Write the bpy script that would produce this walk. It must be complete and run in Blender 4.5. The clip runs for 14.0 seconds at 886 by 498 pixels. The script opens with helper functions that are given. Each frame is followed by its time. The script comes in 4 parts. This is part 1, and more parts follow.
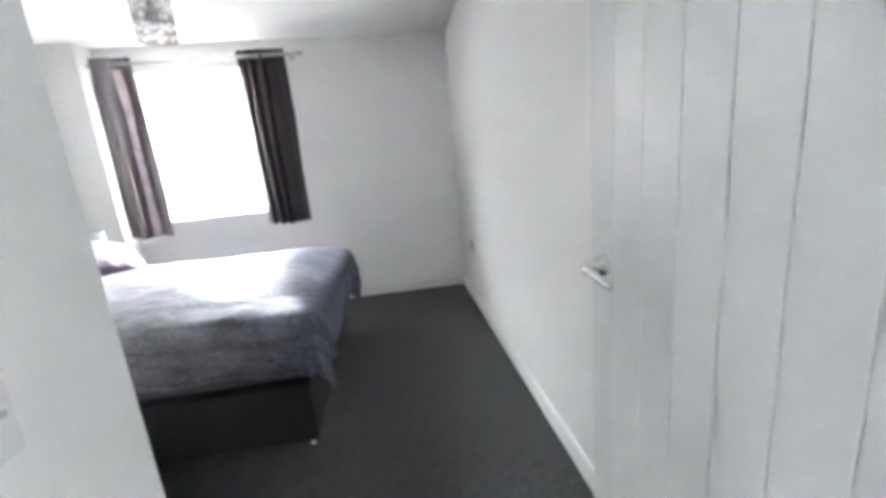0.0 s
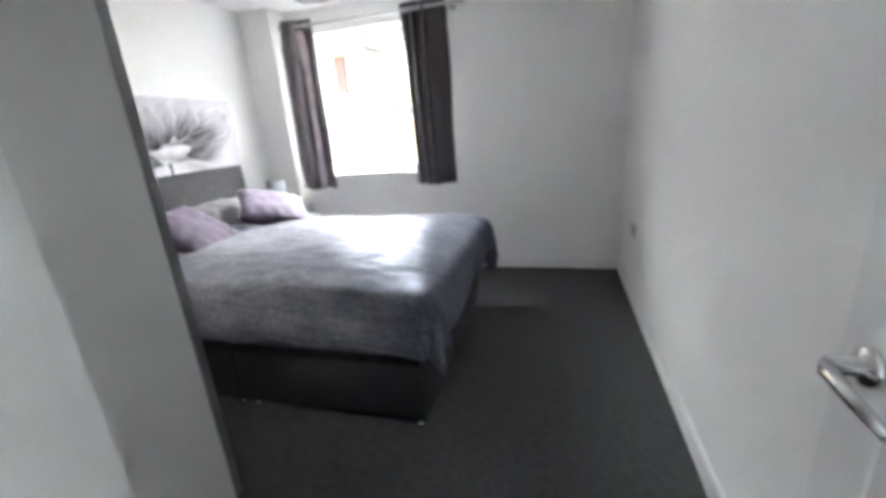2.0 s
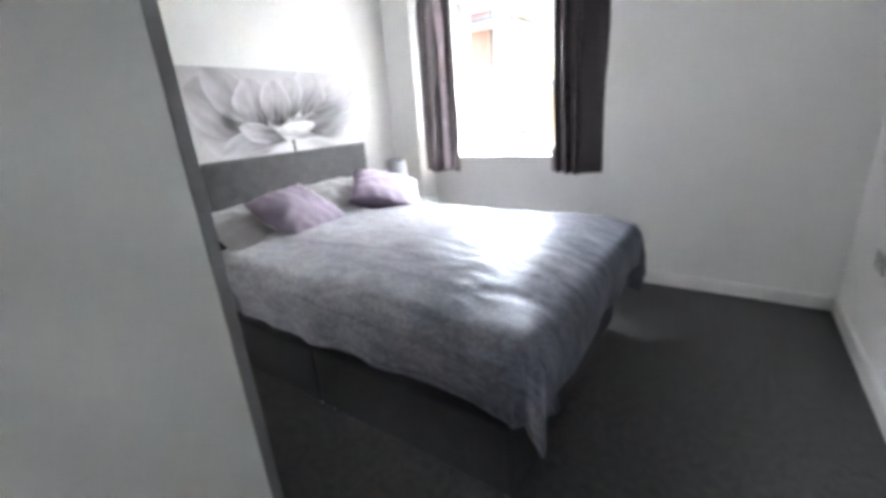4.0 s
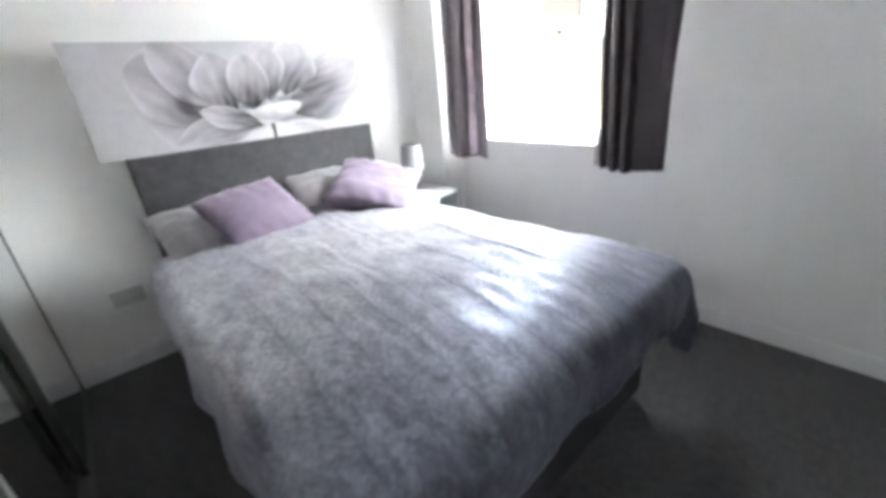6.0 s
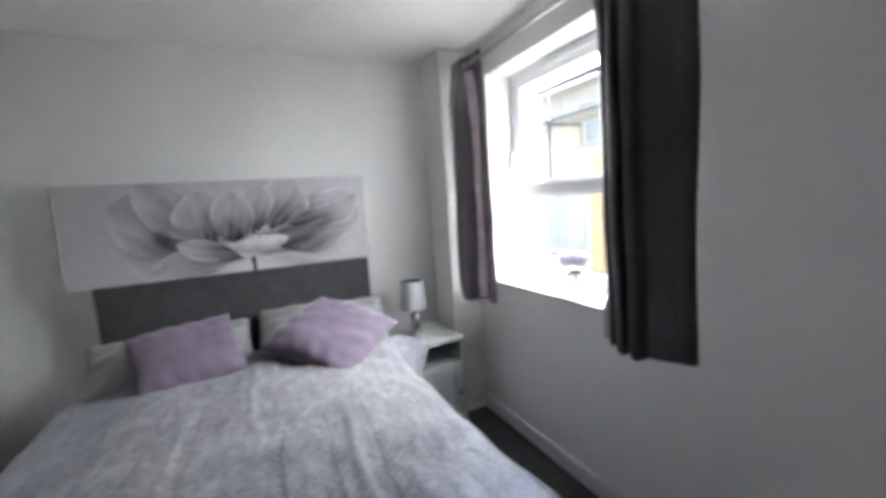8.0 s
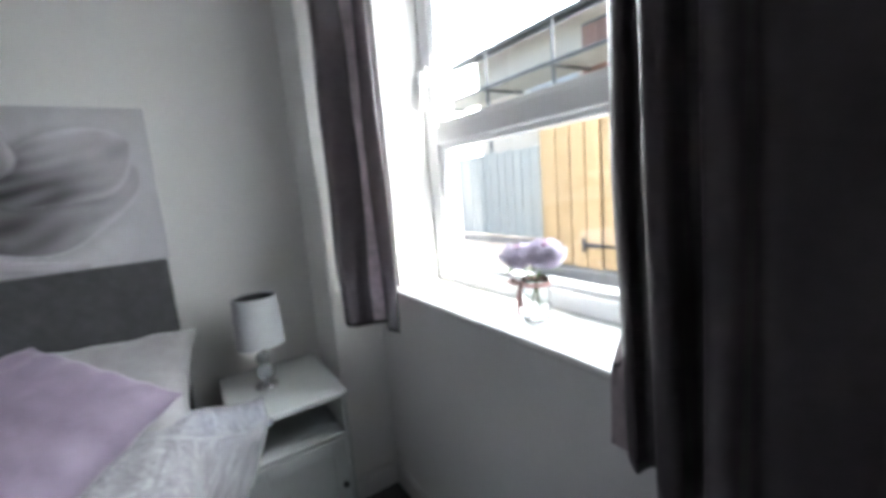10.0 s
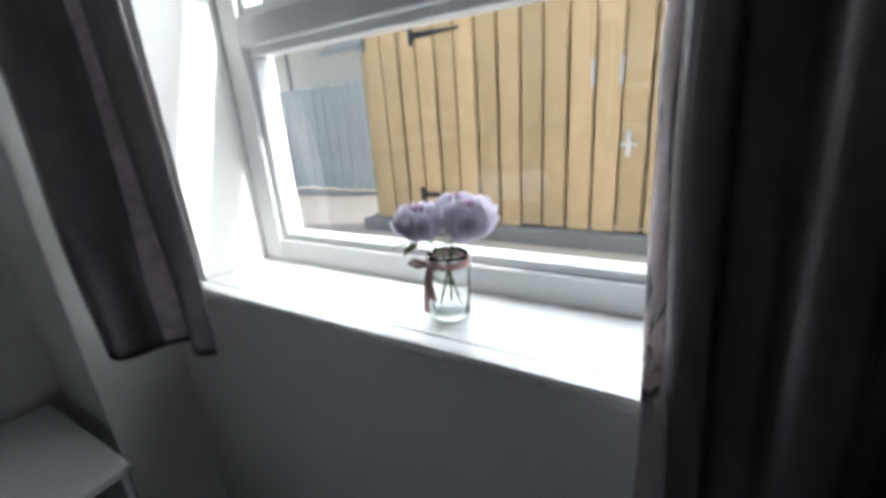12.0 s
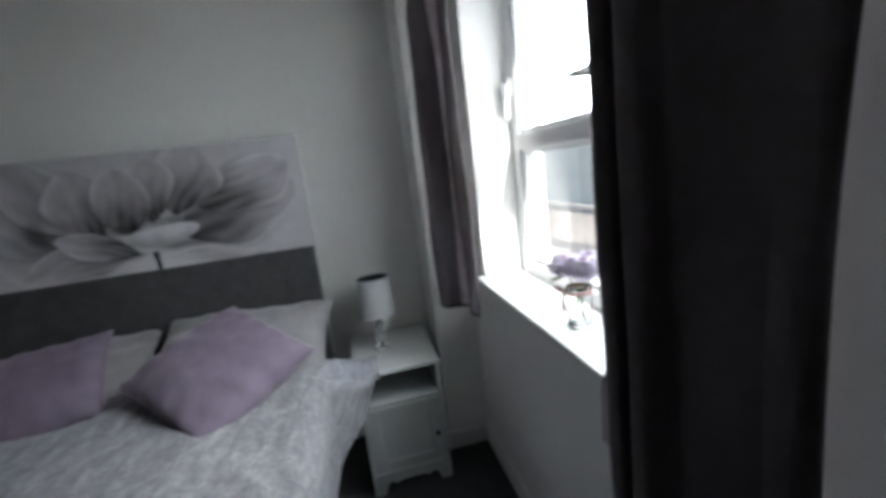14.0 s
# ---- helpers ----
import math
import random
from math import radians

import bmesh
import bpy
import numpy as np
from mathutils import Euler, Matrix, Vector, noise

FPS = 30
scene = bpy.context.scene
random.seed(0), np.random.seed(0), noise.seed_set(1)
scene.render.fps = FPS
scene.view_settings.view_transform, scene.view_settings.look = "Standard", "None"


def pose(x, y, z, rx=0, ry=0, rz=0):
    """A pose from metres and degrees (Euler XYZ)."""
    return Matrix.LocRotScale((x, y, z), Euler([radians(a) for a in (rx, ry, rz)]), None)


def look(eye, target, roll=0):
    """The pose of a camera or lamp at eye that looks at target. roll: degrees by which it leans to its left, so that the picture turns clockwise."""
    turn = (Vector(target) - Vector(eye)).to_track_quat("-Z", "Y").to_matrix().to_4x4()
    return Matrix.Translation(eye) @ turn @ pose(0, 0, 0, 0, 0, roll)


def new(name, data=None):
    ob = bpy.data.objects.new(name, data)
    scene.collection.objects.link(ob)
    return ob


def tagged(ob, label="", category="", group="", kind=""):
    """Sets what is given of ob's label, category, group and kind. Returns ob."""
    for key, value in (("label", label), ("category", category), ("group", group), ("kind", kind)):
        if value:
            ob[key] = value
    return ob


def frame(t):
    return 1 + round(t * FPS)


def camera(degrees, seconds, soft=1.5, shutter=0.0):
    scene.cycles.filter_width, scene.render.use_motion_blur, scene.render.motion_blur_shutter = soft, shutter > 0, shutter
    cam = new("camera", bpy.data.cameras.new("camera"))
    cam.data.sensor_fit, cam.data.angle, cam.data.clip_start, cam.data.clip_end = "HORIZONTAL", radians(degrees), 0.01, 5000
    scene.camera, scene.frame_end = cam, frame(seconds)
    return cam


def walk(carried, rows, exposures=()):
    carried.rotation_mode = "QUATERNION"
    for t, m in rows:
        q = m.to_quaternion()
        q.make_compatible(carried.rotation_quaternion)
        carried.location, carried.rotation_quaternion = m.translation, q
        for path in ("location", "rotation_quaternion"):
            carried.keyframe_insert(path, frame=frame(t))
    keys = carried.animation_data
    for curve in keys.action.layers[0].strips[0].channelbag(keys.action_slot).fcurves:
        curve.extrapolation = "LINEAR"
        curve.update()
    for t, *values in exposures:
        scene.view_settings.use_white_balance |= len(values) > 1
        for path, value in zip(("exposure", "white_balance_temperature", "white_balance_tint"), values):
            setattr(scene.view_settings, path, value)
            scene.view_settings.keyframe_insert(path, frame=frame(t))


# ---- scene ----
cam = camera(95.0, 14.0, soft=4.2, shutter=0.5)

PATH = [
    (0, (2.53, -3.845, 1.257), (2.748, -1.905, 0.81), -5.3),
    (0.5, (2.579, -3.876, 1.309), (2.709, -1.929, 0.87), -4.9),
    (1, (2.544, -3.821, 1.318), (2.576, -1.87, 0.88), -4.5),
    (1.5, (2.552, -3.702, 1.32), (2.351, -1.784, 0.789), -5.5),
    (2, (2.613, -3.552, 1.303), (2.085, -1.715, 0.714), -4.4),
    (2.5, (2.638, -3.446, 1.282), (1.95, -1.696, 0.6), -5.9),
    (3, (2.593, -3.312, 1.281), (1.932, -1.542, 0.626), -4.3),
    (3.5, (2.541, -3.208, 1.282), (1.721, -1.499, 0.646), -5.2),
    (3.7, (2.524, -3.16, 1.272), (1.571, -1.518, 0.643), -4.8),
    (5.8, (2.558, -2.334, 1.315), (1.168, -1.105, 0.569), -4.8),
    (6, (2.591, -2.24, 1.322), (1.178, -1.046, 0.56), -5.2),
    (6.5, (2.6, -1.994, 1.332), (1.168, -0.774, 0.653), -5.2),
    (7, (2.556, -1.82, 1.366), (0.961, -0.724, 0.861), -6.1),
    (7.5, (2.602, -1.569, 1.397), (0.805, -0.728, 1.149), -4.8),
    (7.7, (2.622, -1.49, 1.407), (0.808, -0.678, 1.182), -4.0),
    (8.3, (2.6, -1.12, 1.40), (0.83, -0.25, 1.16), -4.2),
    (8.9, (2.45, -0.75, 1.38), (0.73, 0.22, 1.09), -4.8),
    (9.4, (2.14, -0.62, 1.35), (0.42, 0.345, 1.03), -5.3),
    (9.8, (1.87, -0.615, 1.317), (0.16, 0.36, 1.003), -5.6),
    (10, (1.82, -0.635, 1.271), (0.153, 0.415, 0.964), -4.9),
    (10.5, (1.703, -0.63, 1.237), (0.175, 0.63, 0.953), -4.6),
    (11, (1.589, -0.602, 1.262), (0.271, 0.856, 0.891), -4.8),
    (11.5, (1.496, -0.543, 1.254), (0.355, 1.028, 0.775), -4.8),
    (12, (1.435, -0.471, 1.24), (0.446, 1.154, 0.623), -4.2),
    (12.5, (1.48, -0.442, 1.2), (0.422, 1.141, 0.588), -5.6),
    (13, (1.637, -0.45, 1.208), (0.092, 0.725, 0.729), -6.0),
    (13.5, (2.082, -0.564, 1.357), (0.322, 0.248, 0.863), -7.4),
    (14, (2.077, -0.491, 1.395), (0.158, -0.097, 0.993), -7.1),
]
walk(cam, [(t, look(eye, target, roll)) for t, eye, target, roll in PATH],
     [(0.0, 4.0, 6450, 10), (0.5, 3.4, 6450, 10), (1.0, 3.3, 6450, 10), (2.0, 3.5, 6450, 10), (2.5, 3.6, 6450, 10), (3.7, 3.75, 6450, 10), (6.0, 3.8, 6450, 10),
      (6.5, 3.8, 6450, 10), (7.0, 3.4, 6450, 10), (7.5, 2.75, 6400, 10), (7.7, 2.6, 6400, 10), (9.8, 1.8, 6300, 8), (11.0, 1.5, 6200, 6), (12.0, 0.75, 6150, 5),
      (12.5, 0.55, 6150, 5), (13.0, 0.85, 6150, 5), (13.5, 1.0, 6200, 6), (14.0, 1.2, 6250, 6)])

# ---- world, sun, exposure ----
world = bpy.data.worlds.new("world")
scene.world = world
world.use_nodes = True
wn = world.node_tree.nodes
sky = wn.new("ShaderNodeTexSky")
sky.sky_type = "NISHITA"
sky.sun_disc = False
SUN_TO = Vector((0.74, 0.19, 0.61)).normalized()
sky.sun_elevation = math.asin(SUN_TO.z)
sky.sun_rotation = math.atan2(SUN_TO.x, SUN_TO.y)
sky.air_density, sky.dust_density, sky.ozone_density = 1.0, 1.5, 1.0
world.node_tree.links.new(sky.outputs[0], wn["Background"].inputs[0])
wn["Background"].inputs[1].default_value = 0.15
sun = new("sun", bpy.data.lights.new("sun", "SUN"))
sun.data.energy, sun.data.angle, sun.data.color = 3.4, radians(0.5), (1.0, 0.95, 0.88)
sun.matrix_world = look((0, 0, 0), -SUN_TO)
# area lamp added above the yard for sky light; the window's head hides it
sky_light = new("added_sky_lamp", bpy.data.lights.new("added_sky_lamp", "AREA"))
sky_light.data.shape, sky_light.data.size, sky_light.data.size_y = "RECTANGLE", 3.6, 1.3
sky_light.data.energy, sky_light.data.color = 62, (0.95, 0.975, 1.0)
sky_light.matrix_world = look((0.55, 1.35, 3.25), (1.5, -1.7, 0.6))


# ---- helpers for materials and meshes ----
def material(name, color, rough=0.6, metal=0.0, vary=0.08, scale=8.0, bump=0.0, bump_scale=60.0, spec=0.5, sheen=0.0, trans=0.0, grain=40.0):
    m = bpy.data.materials.new(name)
    m.use_nodes = True
    nt = m.node_tree
    b = nt.nodes["Principled BSDF"]
    b.inputs["Roughness"].default_value = rough
    b.inputs["Metallic"].default_value = metal
    b.inputs["Specular IOR Level"].default_value = spec
    b.inputs["Sheen Weight"].default_value = sheen
    b.inputs["Transmission Weight"].default_value = trans
    if sheen:
        b.inputs["Sheen Roughness"].default_value = 0.35
    co = nt.nodes.new("ShaderNodeTexCoord")
    n1 = nt.nodes.new("ShaderNodeTexNoise")
    n1.inputs["Scale"].default_value, n1.inputs["Detail"].default_value = scale, 4
    n2 = nt.nodes.new("ShaderNodeTexNoise")
    n2.inputs["Scale"].default_value, n2.inputs["Detail"].default_value = grain, 3
    add = nt.nodes.new("ShaderNodeMath")
    add.operation = "ADD"
    ramp = nt.nodes.new("ShaderNodeMapRange")
    ramp.inputs[1].default_value, ramp.inputs[2].default_value = 0.6, 1.4
    ramp.inputs[3].default_value, ramp.inputs[4].default_value = 1 - vary, 1 + vary
    mix = nt.nodes.new("ShaderNodeVectorMath")
    mix.operation = "SCALE"
    mix.inputs[0].default_value = color[:3]
    ln = nt.links.new
    ln(co.outputs["Object"], n1.inputs["Vector"])
    ln(co.outputs["Object"], n2.inputs["Vector"])
    ln(n1.outputs["Fac"], add.inputs[0])
    ln(n2.outputs["Fac"], add.inputs[1])
    ln(add.outputs[0], ramp.inputs[0])
    ln(ramp.outputs[0], mix.inputs["Scale"])
    ln(mix.outputs[0], b.inputs["Base Color"])
    if bump:
        n3 = nt.nodes.new("ShaderNodeTexNoise")
        n3.inputs["Scale"].default_value, n3.inputs["Detail"].default_value = bump_scale, 5
        bp = nt.nodes.new("ShaderNodeBump")
        bp.inputs["Strength"].default_value, bp.inputs["Distance"].default_value = bump, 0.01
        ln(co.outputs["Object"], n3.inputs["Vector"])
        ln(n3.outputs["Fac"], bp.inputs["Height"])
        ln(bp.outputs[0], b.inputs["Normal"])
    return m


def finish(bm, name, mat, smooth=False):
    me = bpy.data.meshes.new(name)
    bm.normal_update()
    bm.to_mesh(me)
    bm.free()
    for one in (mat if isinstance(mat, (list, tuple)) else [mat]):
        me.materials.append(one)
    if smooth:
        for p in me.polygons:
            p.use_smooth = True
    return me


def part(name, bm, mat, parent=None, label="", smooth=False):
    ob = new(name, finish(bm, name, mat, smooth))
    if parent is not None:
        ob.parent = parent
    if label:
        ob["label"] = label
    return ob


def empty(name, at=(0, 0, 0)):
    ob = new(name)
    ob.empty_display_size = 0.05
    ob.location = at
    return ob


def box(lo, hi, bm=None, bevel=0.0):
    """A box between two corners, with its edges rounded."""
    bm = bm or bmesh.new()
    vs = [bm.verts.new((x, y, z)) for x in (lo[0], hi[0]) for y in (lo[1], hi[1]) for z in (lo[2], hi[2])]
    fs = [bm.faces.new([vs[i] for i in q]) for q in ((0, 1, 3, 2), (4, 6, 7, 5), (0, 4, 5, 1), (2, 3, 7, 6), (0, 2, 6, 4), (1, 5, 7, 3))]
    if bevel:
        es = list({e for f in fs for e in f.edges})
        bmesh.ops.bevel(bm, geom=es, offset=bevel, segments=2, affect="EDGES", profile=0.6)
    return bm


def lathe(profile, segs=24, bm=None, at=(0, 0, 0), cap=False):
    """A surface turned round z from (radius, height) pairs."""
    bm = bm or bmesh.new()
    rings = []
    for r, z in profile:
        rings.append([bm.verts.new((at[0] + r * math.cos(2 * math.pi * k / segs), at[1] + r * math.sin(2 * math.pi * k / segs), at[2] + z)) for k in range(segs)])
    for a, b in zip(rings, rings[1:]):
        for k in range(segs):
            bm.faces.new((a[k], a[(k + 1) % segs], b[(k + 1) % segs], b[k]))
    if cap:
        bm.faces.new(list(reversed(rings[0])))
        bm.faces.new(rings[-1])
    return bm


def tube(points, radius, segs=10, bm=None, cap=True):
    """A round bar along points."""
    bm = bm or bmesh.new()
    pts = [Vector(p) for p in points]
    rings = []
    for i, p in enumerate(pts):
        d = (pts[min(i + 1, len(pts) - 1)] - pts[max(i - 1, 0)]).normalized()
        side = d.cross(Vector((0, 0, 1)) if abs(d.z) < 0.9 else Vector((1, 0, 0))).normalized()
        up = side.cross(d)
        r = radius[i] if isinstance(radius, (list, tuple)) else radius
        rings.append([bm.verts.new(p + r * (math.cos(2 * math.pi * k / segs) * side + math.sin(2 * math.pi * k / segs) * up)) for k in range(segs)])
    for a, b in zip(rings, rings[1:]):
        for k in range(segs):
            bm.faces.new((a[k], a[(k + 1) % segs], b[(k + 1) % segs], b[k]))
    if cap:
        bm.faces.new(list(reversed(rings[0])))
        bm.faces.new(rings[-1])
    return bm


def sheet(fn, nu, nv, bm=None):
    """A grid surface from fn(u, v), u and v from 0 to 1."""
    bm = bm or bmesh.new()
    g = [[bm.verts.new(fn(i / nu, j / nv)) for j in range(nv + 1)] for i in range(nu + 1)]
    for i in range(nu):
        for j in range(nv):
            bm.faces.new((g[i][j], g[i + 1][j], g[i + 1][j + 1], g[i][j + 1]))
    return bm


def thicken(ob, t, offset=0.0):
    md = ob.modifiers.new("thickness", "SOLIDIFY")
    md.thickness, md.offset = t, offset
    return ob


def wav(x, y, z, s):
    return noise.noise(Vector((x * s, y * s, z * s)))


def smooth01(a, b, x):
    t = max(0.0, min(1.0, (x - a) / (b - a)))
    return t * t * (3 - 2 * t)


# ---- materials ----
M_WALL = material("wall_paint", (0.86, 0.86, 0.845), 0.75, vary=0.015, scale=3, bump=0.04, bump_scale=240, spec=0.3)
M_CEIL = material("ceiling_paint", (0.88, 0.88, 0.87), 0.85, vary=0.01, scale=3, spec=0.2)
M_TRIM = material("white_gloss_trim", (0.80, 0.80, 0.79), 0.35, vary=0.02, scale=5)
M_DOOR = material("white_satin_door", (0.78, 0.785, 0.78), 0.42, vary=0.02, scale=3, bump=0.02, bump_scale=90)
M_UPVC = material("white_upvc", (0.80, 0.81, 0.82), 0.3, vary=0.015, scale=6)
M_CHROME = material("polished_chrome", (0.75, 0.75, 0.76), 0.09, 1.0, vary=0.02)
M_STEEL = material("brushed_steel", (0.5, 0.5, 0.5), 0.3, 1.0, vary=0.05)
M_PLASTIC = material("white_plastic", (0.76, 0.76, 0.75), 0.35, vary=0.015)
M_GREY_PLATE = material("satin_grey_plate", (0.55, 0.55, 0.53), 0.4, vary=0.03)
M_DARK = material("dark_plastic", (0.02, 0.02, 0.022), 0.4)
M_HEAD = material("charcoal_velvet", (0.062, 0.062, 0.065), 0.8, vary=0.3, scale=14, bump=0.15, bump_scale=90, sheen=0.2)
M_BASE = material("dark_divan_fabric", (0.022, 0.023, 0.026), 0.85, vary=0.25, scale=12, bump=0.2, bump_scale=400, sheen=0.1)
M_MATTRESS = material("mattress_cloth", (0.10, 0.10, 0.11), 0.8, vary=0.05)
M_LILAC = material("lilac_velvet", (0.19, 0.15, 0.205), 0.7, vary=0.1, scale=9, bump=0.12, bump_scale=160, sheen=0.3)
M_SATIN = material("pale_grey_satin", (0.30, 0.29, 0.295), 0.36, vary=0.1, scale=12, bump=0.15, bump_scale=30, sheen=0.15)
M_ALU = material("dull_aluminium", (0.10, 0.10, 0.10), 0.45, 0.4, vary=0.03)
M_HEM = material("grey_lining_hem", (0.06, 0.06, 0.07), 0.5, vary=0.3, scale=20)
M_GREY_EDGE = material("grey_aluminium", (0.24, 0.245, 0.25), 0.4, 0.6, vary=0.04)
M_PANEL = material("pale_wardrobe_panel", (0.72, 0.73, 0.72), 0.4, vary=0.015, scale=2)
M_NIGHT = material("pale_grey_painted_wood", (0.58, 0.61, 0.60), 0.4, vary=0.03, scale=5)
M_SHADE = material("silver_shade_cloth", (0.52, 0.54, 0.56), 0.55, vary=0.05, scale=4, bump=0.06, bump_scale=500)
M_SHADE_IN = material("dark_shade_lining", (0.035, 0.035, 0.04), 0.4, vary=0.1)
M_CANVAS_SIDE = material("canvas_edge", (0.6, 0.59, 0.6), 0.8, vary=0.03)
M_PETAL = material("lilac_petal", (0.80, 0.745, 0.85), 0.75, vary=0.12, scale=60, sheen=0.2)
M_PETAL.node_tree.nodes["Principled BSDF"].inputs["Subsurface Weight"].default_value = 0.5
M_PETAL.node_tree.nodes["Principled BSDF"].inputs["Subsurface Radius"].default_value = (0.02, 0.02, 0.02)
M_PETAL_SHEER = M_PETAL.node_tree.nodes.new("ShaderNodeBsdfTranslucent")
M_PETAL_SHEER.inputs["Color"].default_value = (0.82, 0.77, 0.87, 1)
petal_mix = M_PETAL.node_tree.nodes.new("ShaderNodeMixShader")
petal_mix.inputs[0].default_value = 0.45
M_PETAL.node_tree.links.new(M_PETAL.node_tree.nodes["Principled BSDF"].outputs[0], petal_mix.inputs[1])
M_PETAL.node_tree.links.new(M_PETAL_SHEER.outputs[0], petal_mix.inputs[2])
M_PETAL.node_tree.links.new(petal_mix.outputs[0], M_PETAL.node_tree.nodes["Material Output"].inputs["Surface"])
M_PETAL_DARK = material("mauve_petal_heart", (0.30, 0.16, 0.27), 0.8, vary=0.2, scale=60)
M_LEAF = material("green_leaf", (0.09, 0.14, 0.035), 0.5, vary=0.25, scale=50)
M_STEM = material("green_stem", (0.11, 0.17, 0.06), 0.5, vary=0.2, scale=50)
M_RIBBON = material("dusky_pink_ribbon", (0.46, 0.27, 0.26), 0.5, vary=0.08, scale=30)
M_GRASS = material("paving_ground", (0.33, 0.29, 0.25), 0.9, vary=0.2, scale=3, bump=0.4, bump_scale=30)
M_KERB = material("grey_concrete", (0.15, 0.15, 0.15), 0.85, vary=0.12, scale=6, bump=0.3, bump_scale=60)
M_RENDER = material("cream_house_wall", (0.80, 0.73, 0.64), 0.85, vary=0.06, scale=2)
M_BRICK = material("pale_red_brick_wall", (0.40, 0.235, 0.19), 0.85, vary=0.2, scale=4, grain=60)
M_ROOF = material("dark_roof_tile", (0.07, 0.075, 0.085), 0.7, vary=0.2, scale=5)
M_IRON = material("black_iron", (0.02, 0.02, 0.022), 0.45, 0.5)


def glass(name, color=(1, 1, 1), rough=0.0):
    m = bpy.data.materials.new(name)
    m.use_nodes = True
    b = m.node_tree.nodes["Principled BSDF"]
    b.inputs["Base Color"].default_value = (*color, 1)
    b.inputs["Roughness"].default_value = rough
    b.inputs["Transmission Weight"].default_value = 1.0
    b.inputs["IOR"].default_value = 1.45
    return m


M_GLASS = glass("clear_glass", (0.97, 0.99, 0.985))
M_PANE = glass("window_glass", (1, 1, 1))
M_CRYSTAL = material("crystal_ball", (0.72, 0.74, 0.76), 0.04, vary=0.02, spec=0.8, trans=0.65)
M_MIRROR = material("mirror_glass", (0.82, 0.84, 0.83), 0.02, 1.0, vary=0.005, scale=1)


def carpet():
    m = material("charcoal_carpet", (0.078, 0.080, 0.080), 0.95, vary=0.45, scale=30, grain=160, bump=0.8, bump_scale=160, spec=0.15, sheen=0.25)
    return m


def wood_boards():
    m = material("new_softwood_boards", (0.40, 0.285, 0.155), 0.75, vary=0.12, scale=3, grain=9, bump=0.2, bump_scale=40)
    nt = m.node_tree
    b = nt.nodes["Principled BSDF"]
    mix = nt.nodes.new("ShaderNodeMix")
    mix.data_type, mix.blend_type = "RGBA", "MULTIPLY"
    info = nt.nodes.new("ShaderNodeObjectInfo")
    mr = nt.nodes.new("ShaderNodeMapRange")
    mr.inputs[3].default_value, mr.inputs[4].default_value = 0.8, 1.15
    old = b.inputs["Base Color"].links[0].from_socket
    mix.inputs["Factor"].default_value = 1
    nt.links.new(info.outputs["Random"], mr.inputs[0])
    nt.links.new(old, mix.inputs["A"])
    nt.links.new(mr.outputs[0], mix.inputs["B"])
    nt.links.new(mix.outputs["Result"], b.inputs["Base Color"])
    return m


M_CARPET, M_BOARD = carpet(), wood_boards()


def curtain_cloth(name, gloss, rough, color):
    """Dark mauve-grey satin with fine crushed grain along its drop."""
    m = material(name, color, rough, vary=0.2, scale=6, bump=0.1, bump_scale=120, spec=gloss, sheen=0.05)
    nt = m.node_tree
    co = nt.nodes.new("ShaderNodeTexCoord")
    mp = nt.nodes.new("ShaderNodeMapping")
    mp.inputs["Scale"].default_value = (160, 160, 6)
    n = nt.nodes.new("ShaderNodeTexNoise")
    n.inputs["Scale"].default_value = 1.0
    bp = nt.nodes.new("ShaderNodeBump")
    bp.inputs["Strength"].default_value, bp.inputs["Distance"].default_value = 0.25, 0.004
    nt.links.new(co.outputs["Object"], mp.inputs[0])
    nt.links.new(mp.outputs[0], n.inputs["Vector"])
    nt.links.new(n.outputs["Fac"], bp.inputs["Height"])
    nt.links.new(bp.outputs[0], nt.nodes["Principled BSDF"].inputs["Normal"])
    return m


def crushed_lining():
    """Pale pinkish lining with dark streaks where the crushed cloth shows through."""
    m = material("pale_curtain_lining", (0.46, 0.39, 0.40), 0.4, vary=0.2, scale=24, bump=0.3, bump_scale=60)
    nt = m.node_tree
    co = nt.nodes.new("ShaderNodeTexCoord")
    mp = nt.nodes.new("ShaderNodeMapping")
    mp.inputs["Scale"].default_value = (70, 70, 9)
    n = nt.nodes.new("ShaderNodeTexNoise")
    n.inputs["Scale"].default_value, n.inputs["Detail"].default_value, n.inputs["Distortion"].default_value = 1.0, 5, 0.8
    worn = nt.nodes.new("ShaderNodeMapRange")
    worn.inputs[1].default_value, worn.inputs[2].default_value = 0.34, 0.48
    mix = nt.nodes.new("ShaderNodeMix")
    mix.data_type = "RGBA"
    mix.inputs["A"].default_value = (0.05, 0.042, 0.047, 1)
    b = nt.nodes["Principled BSDF"]
    old = b.inputs["Base Color"].links[0].from_socket
    nt.links.new(co.outputs["Object"], mp.inputs[0])
    nt.links.new(mp.outputs[0], n.inputs["Vector"])
    nt.links.new(n.outputs["Fac"], worn.inputs[0])
    nt.links.new(worn.outputs[0], mix.inputs["Factor"])
    nt.links.new(old, mix.inputs["B"])
    nt.links.new(mix.outputs["Result"], b.inputs["Base Color"])
    return m


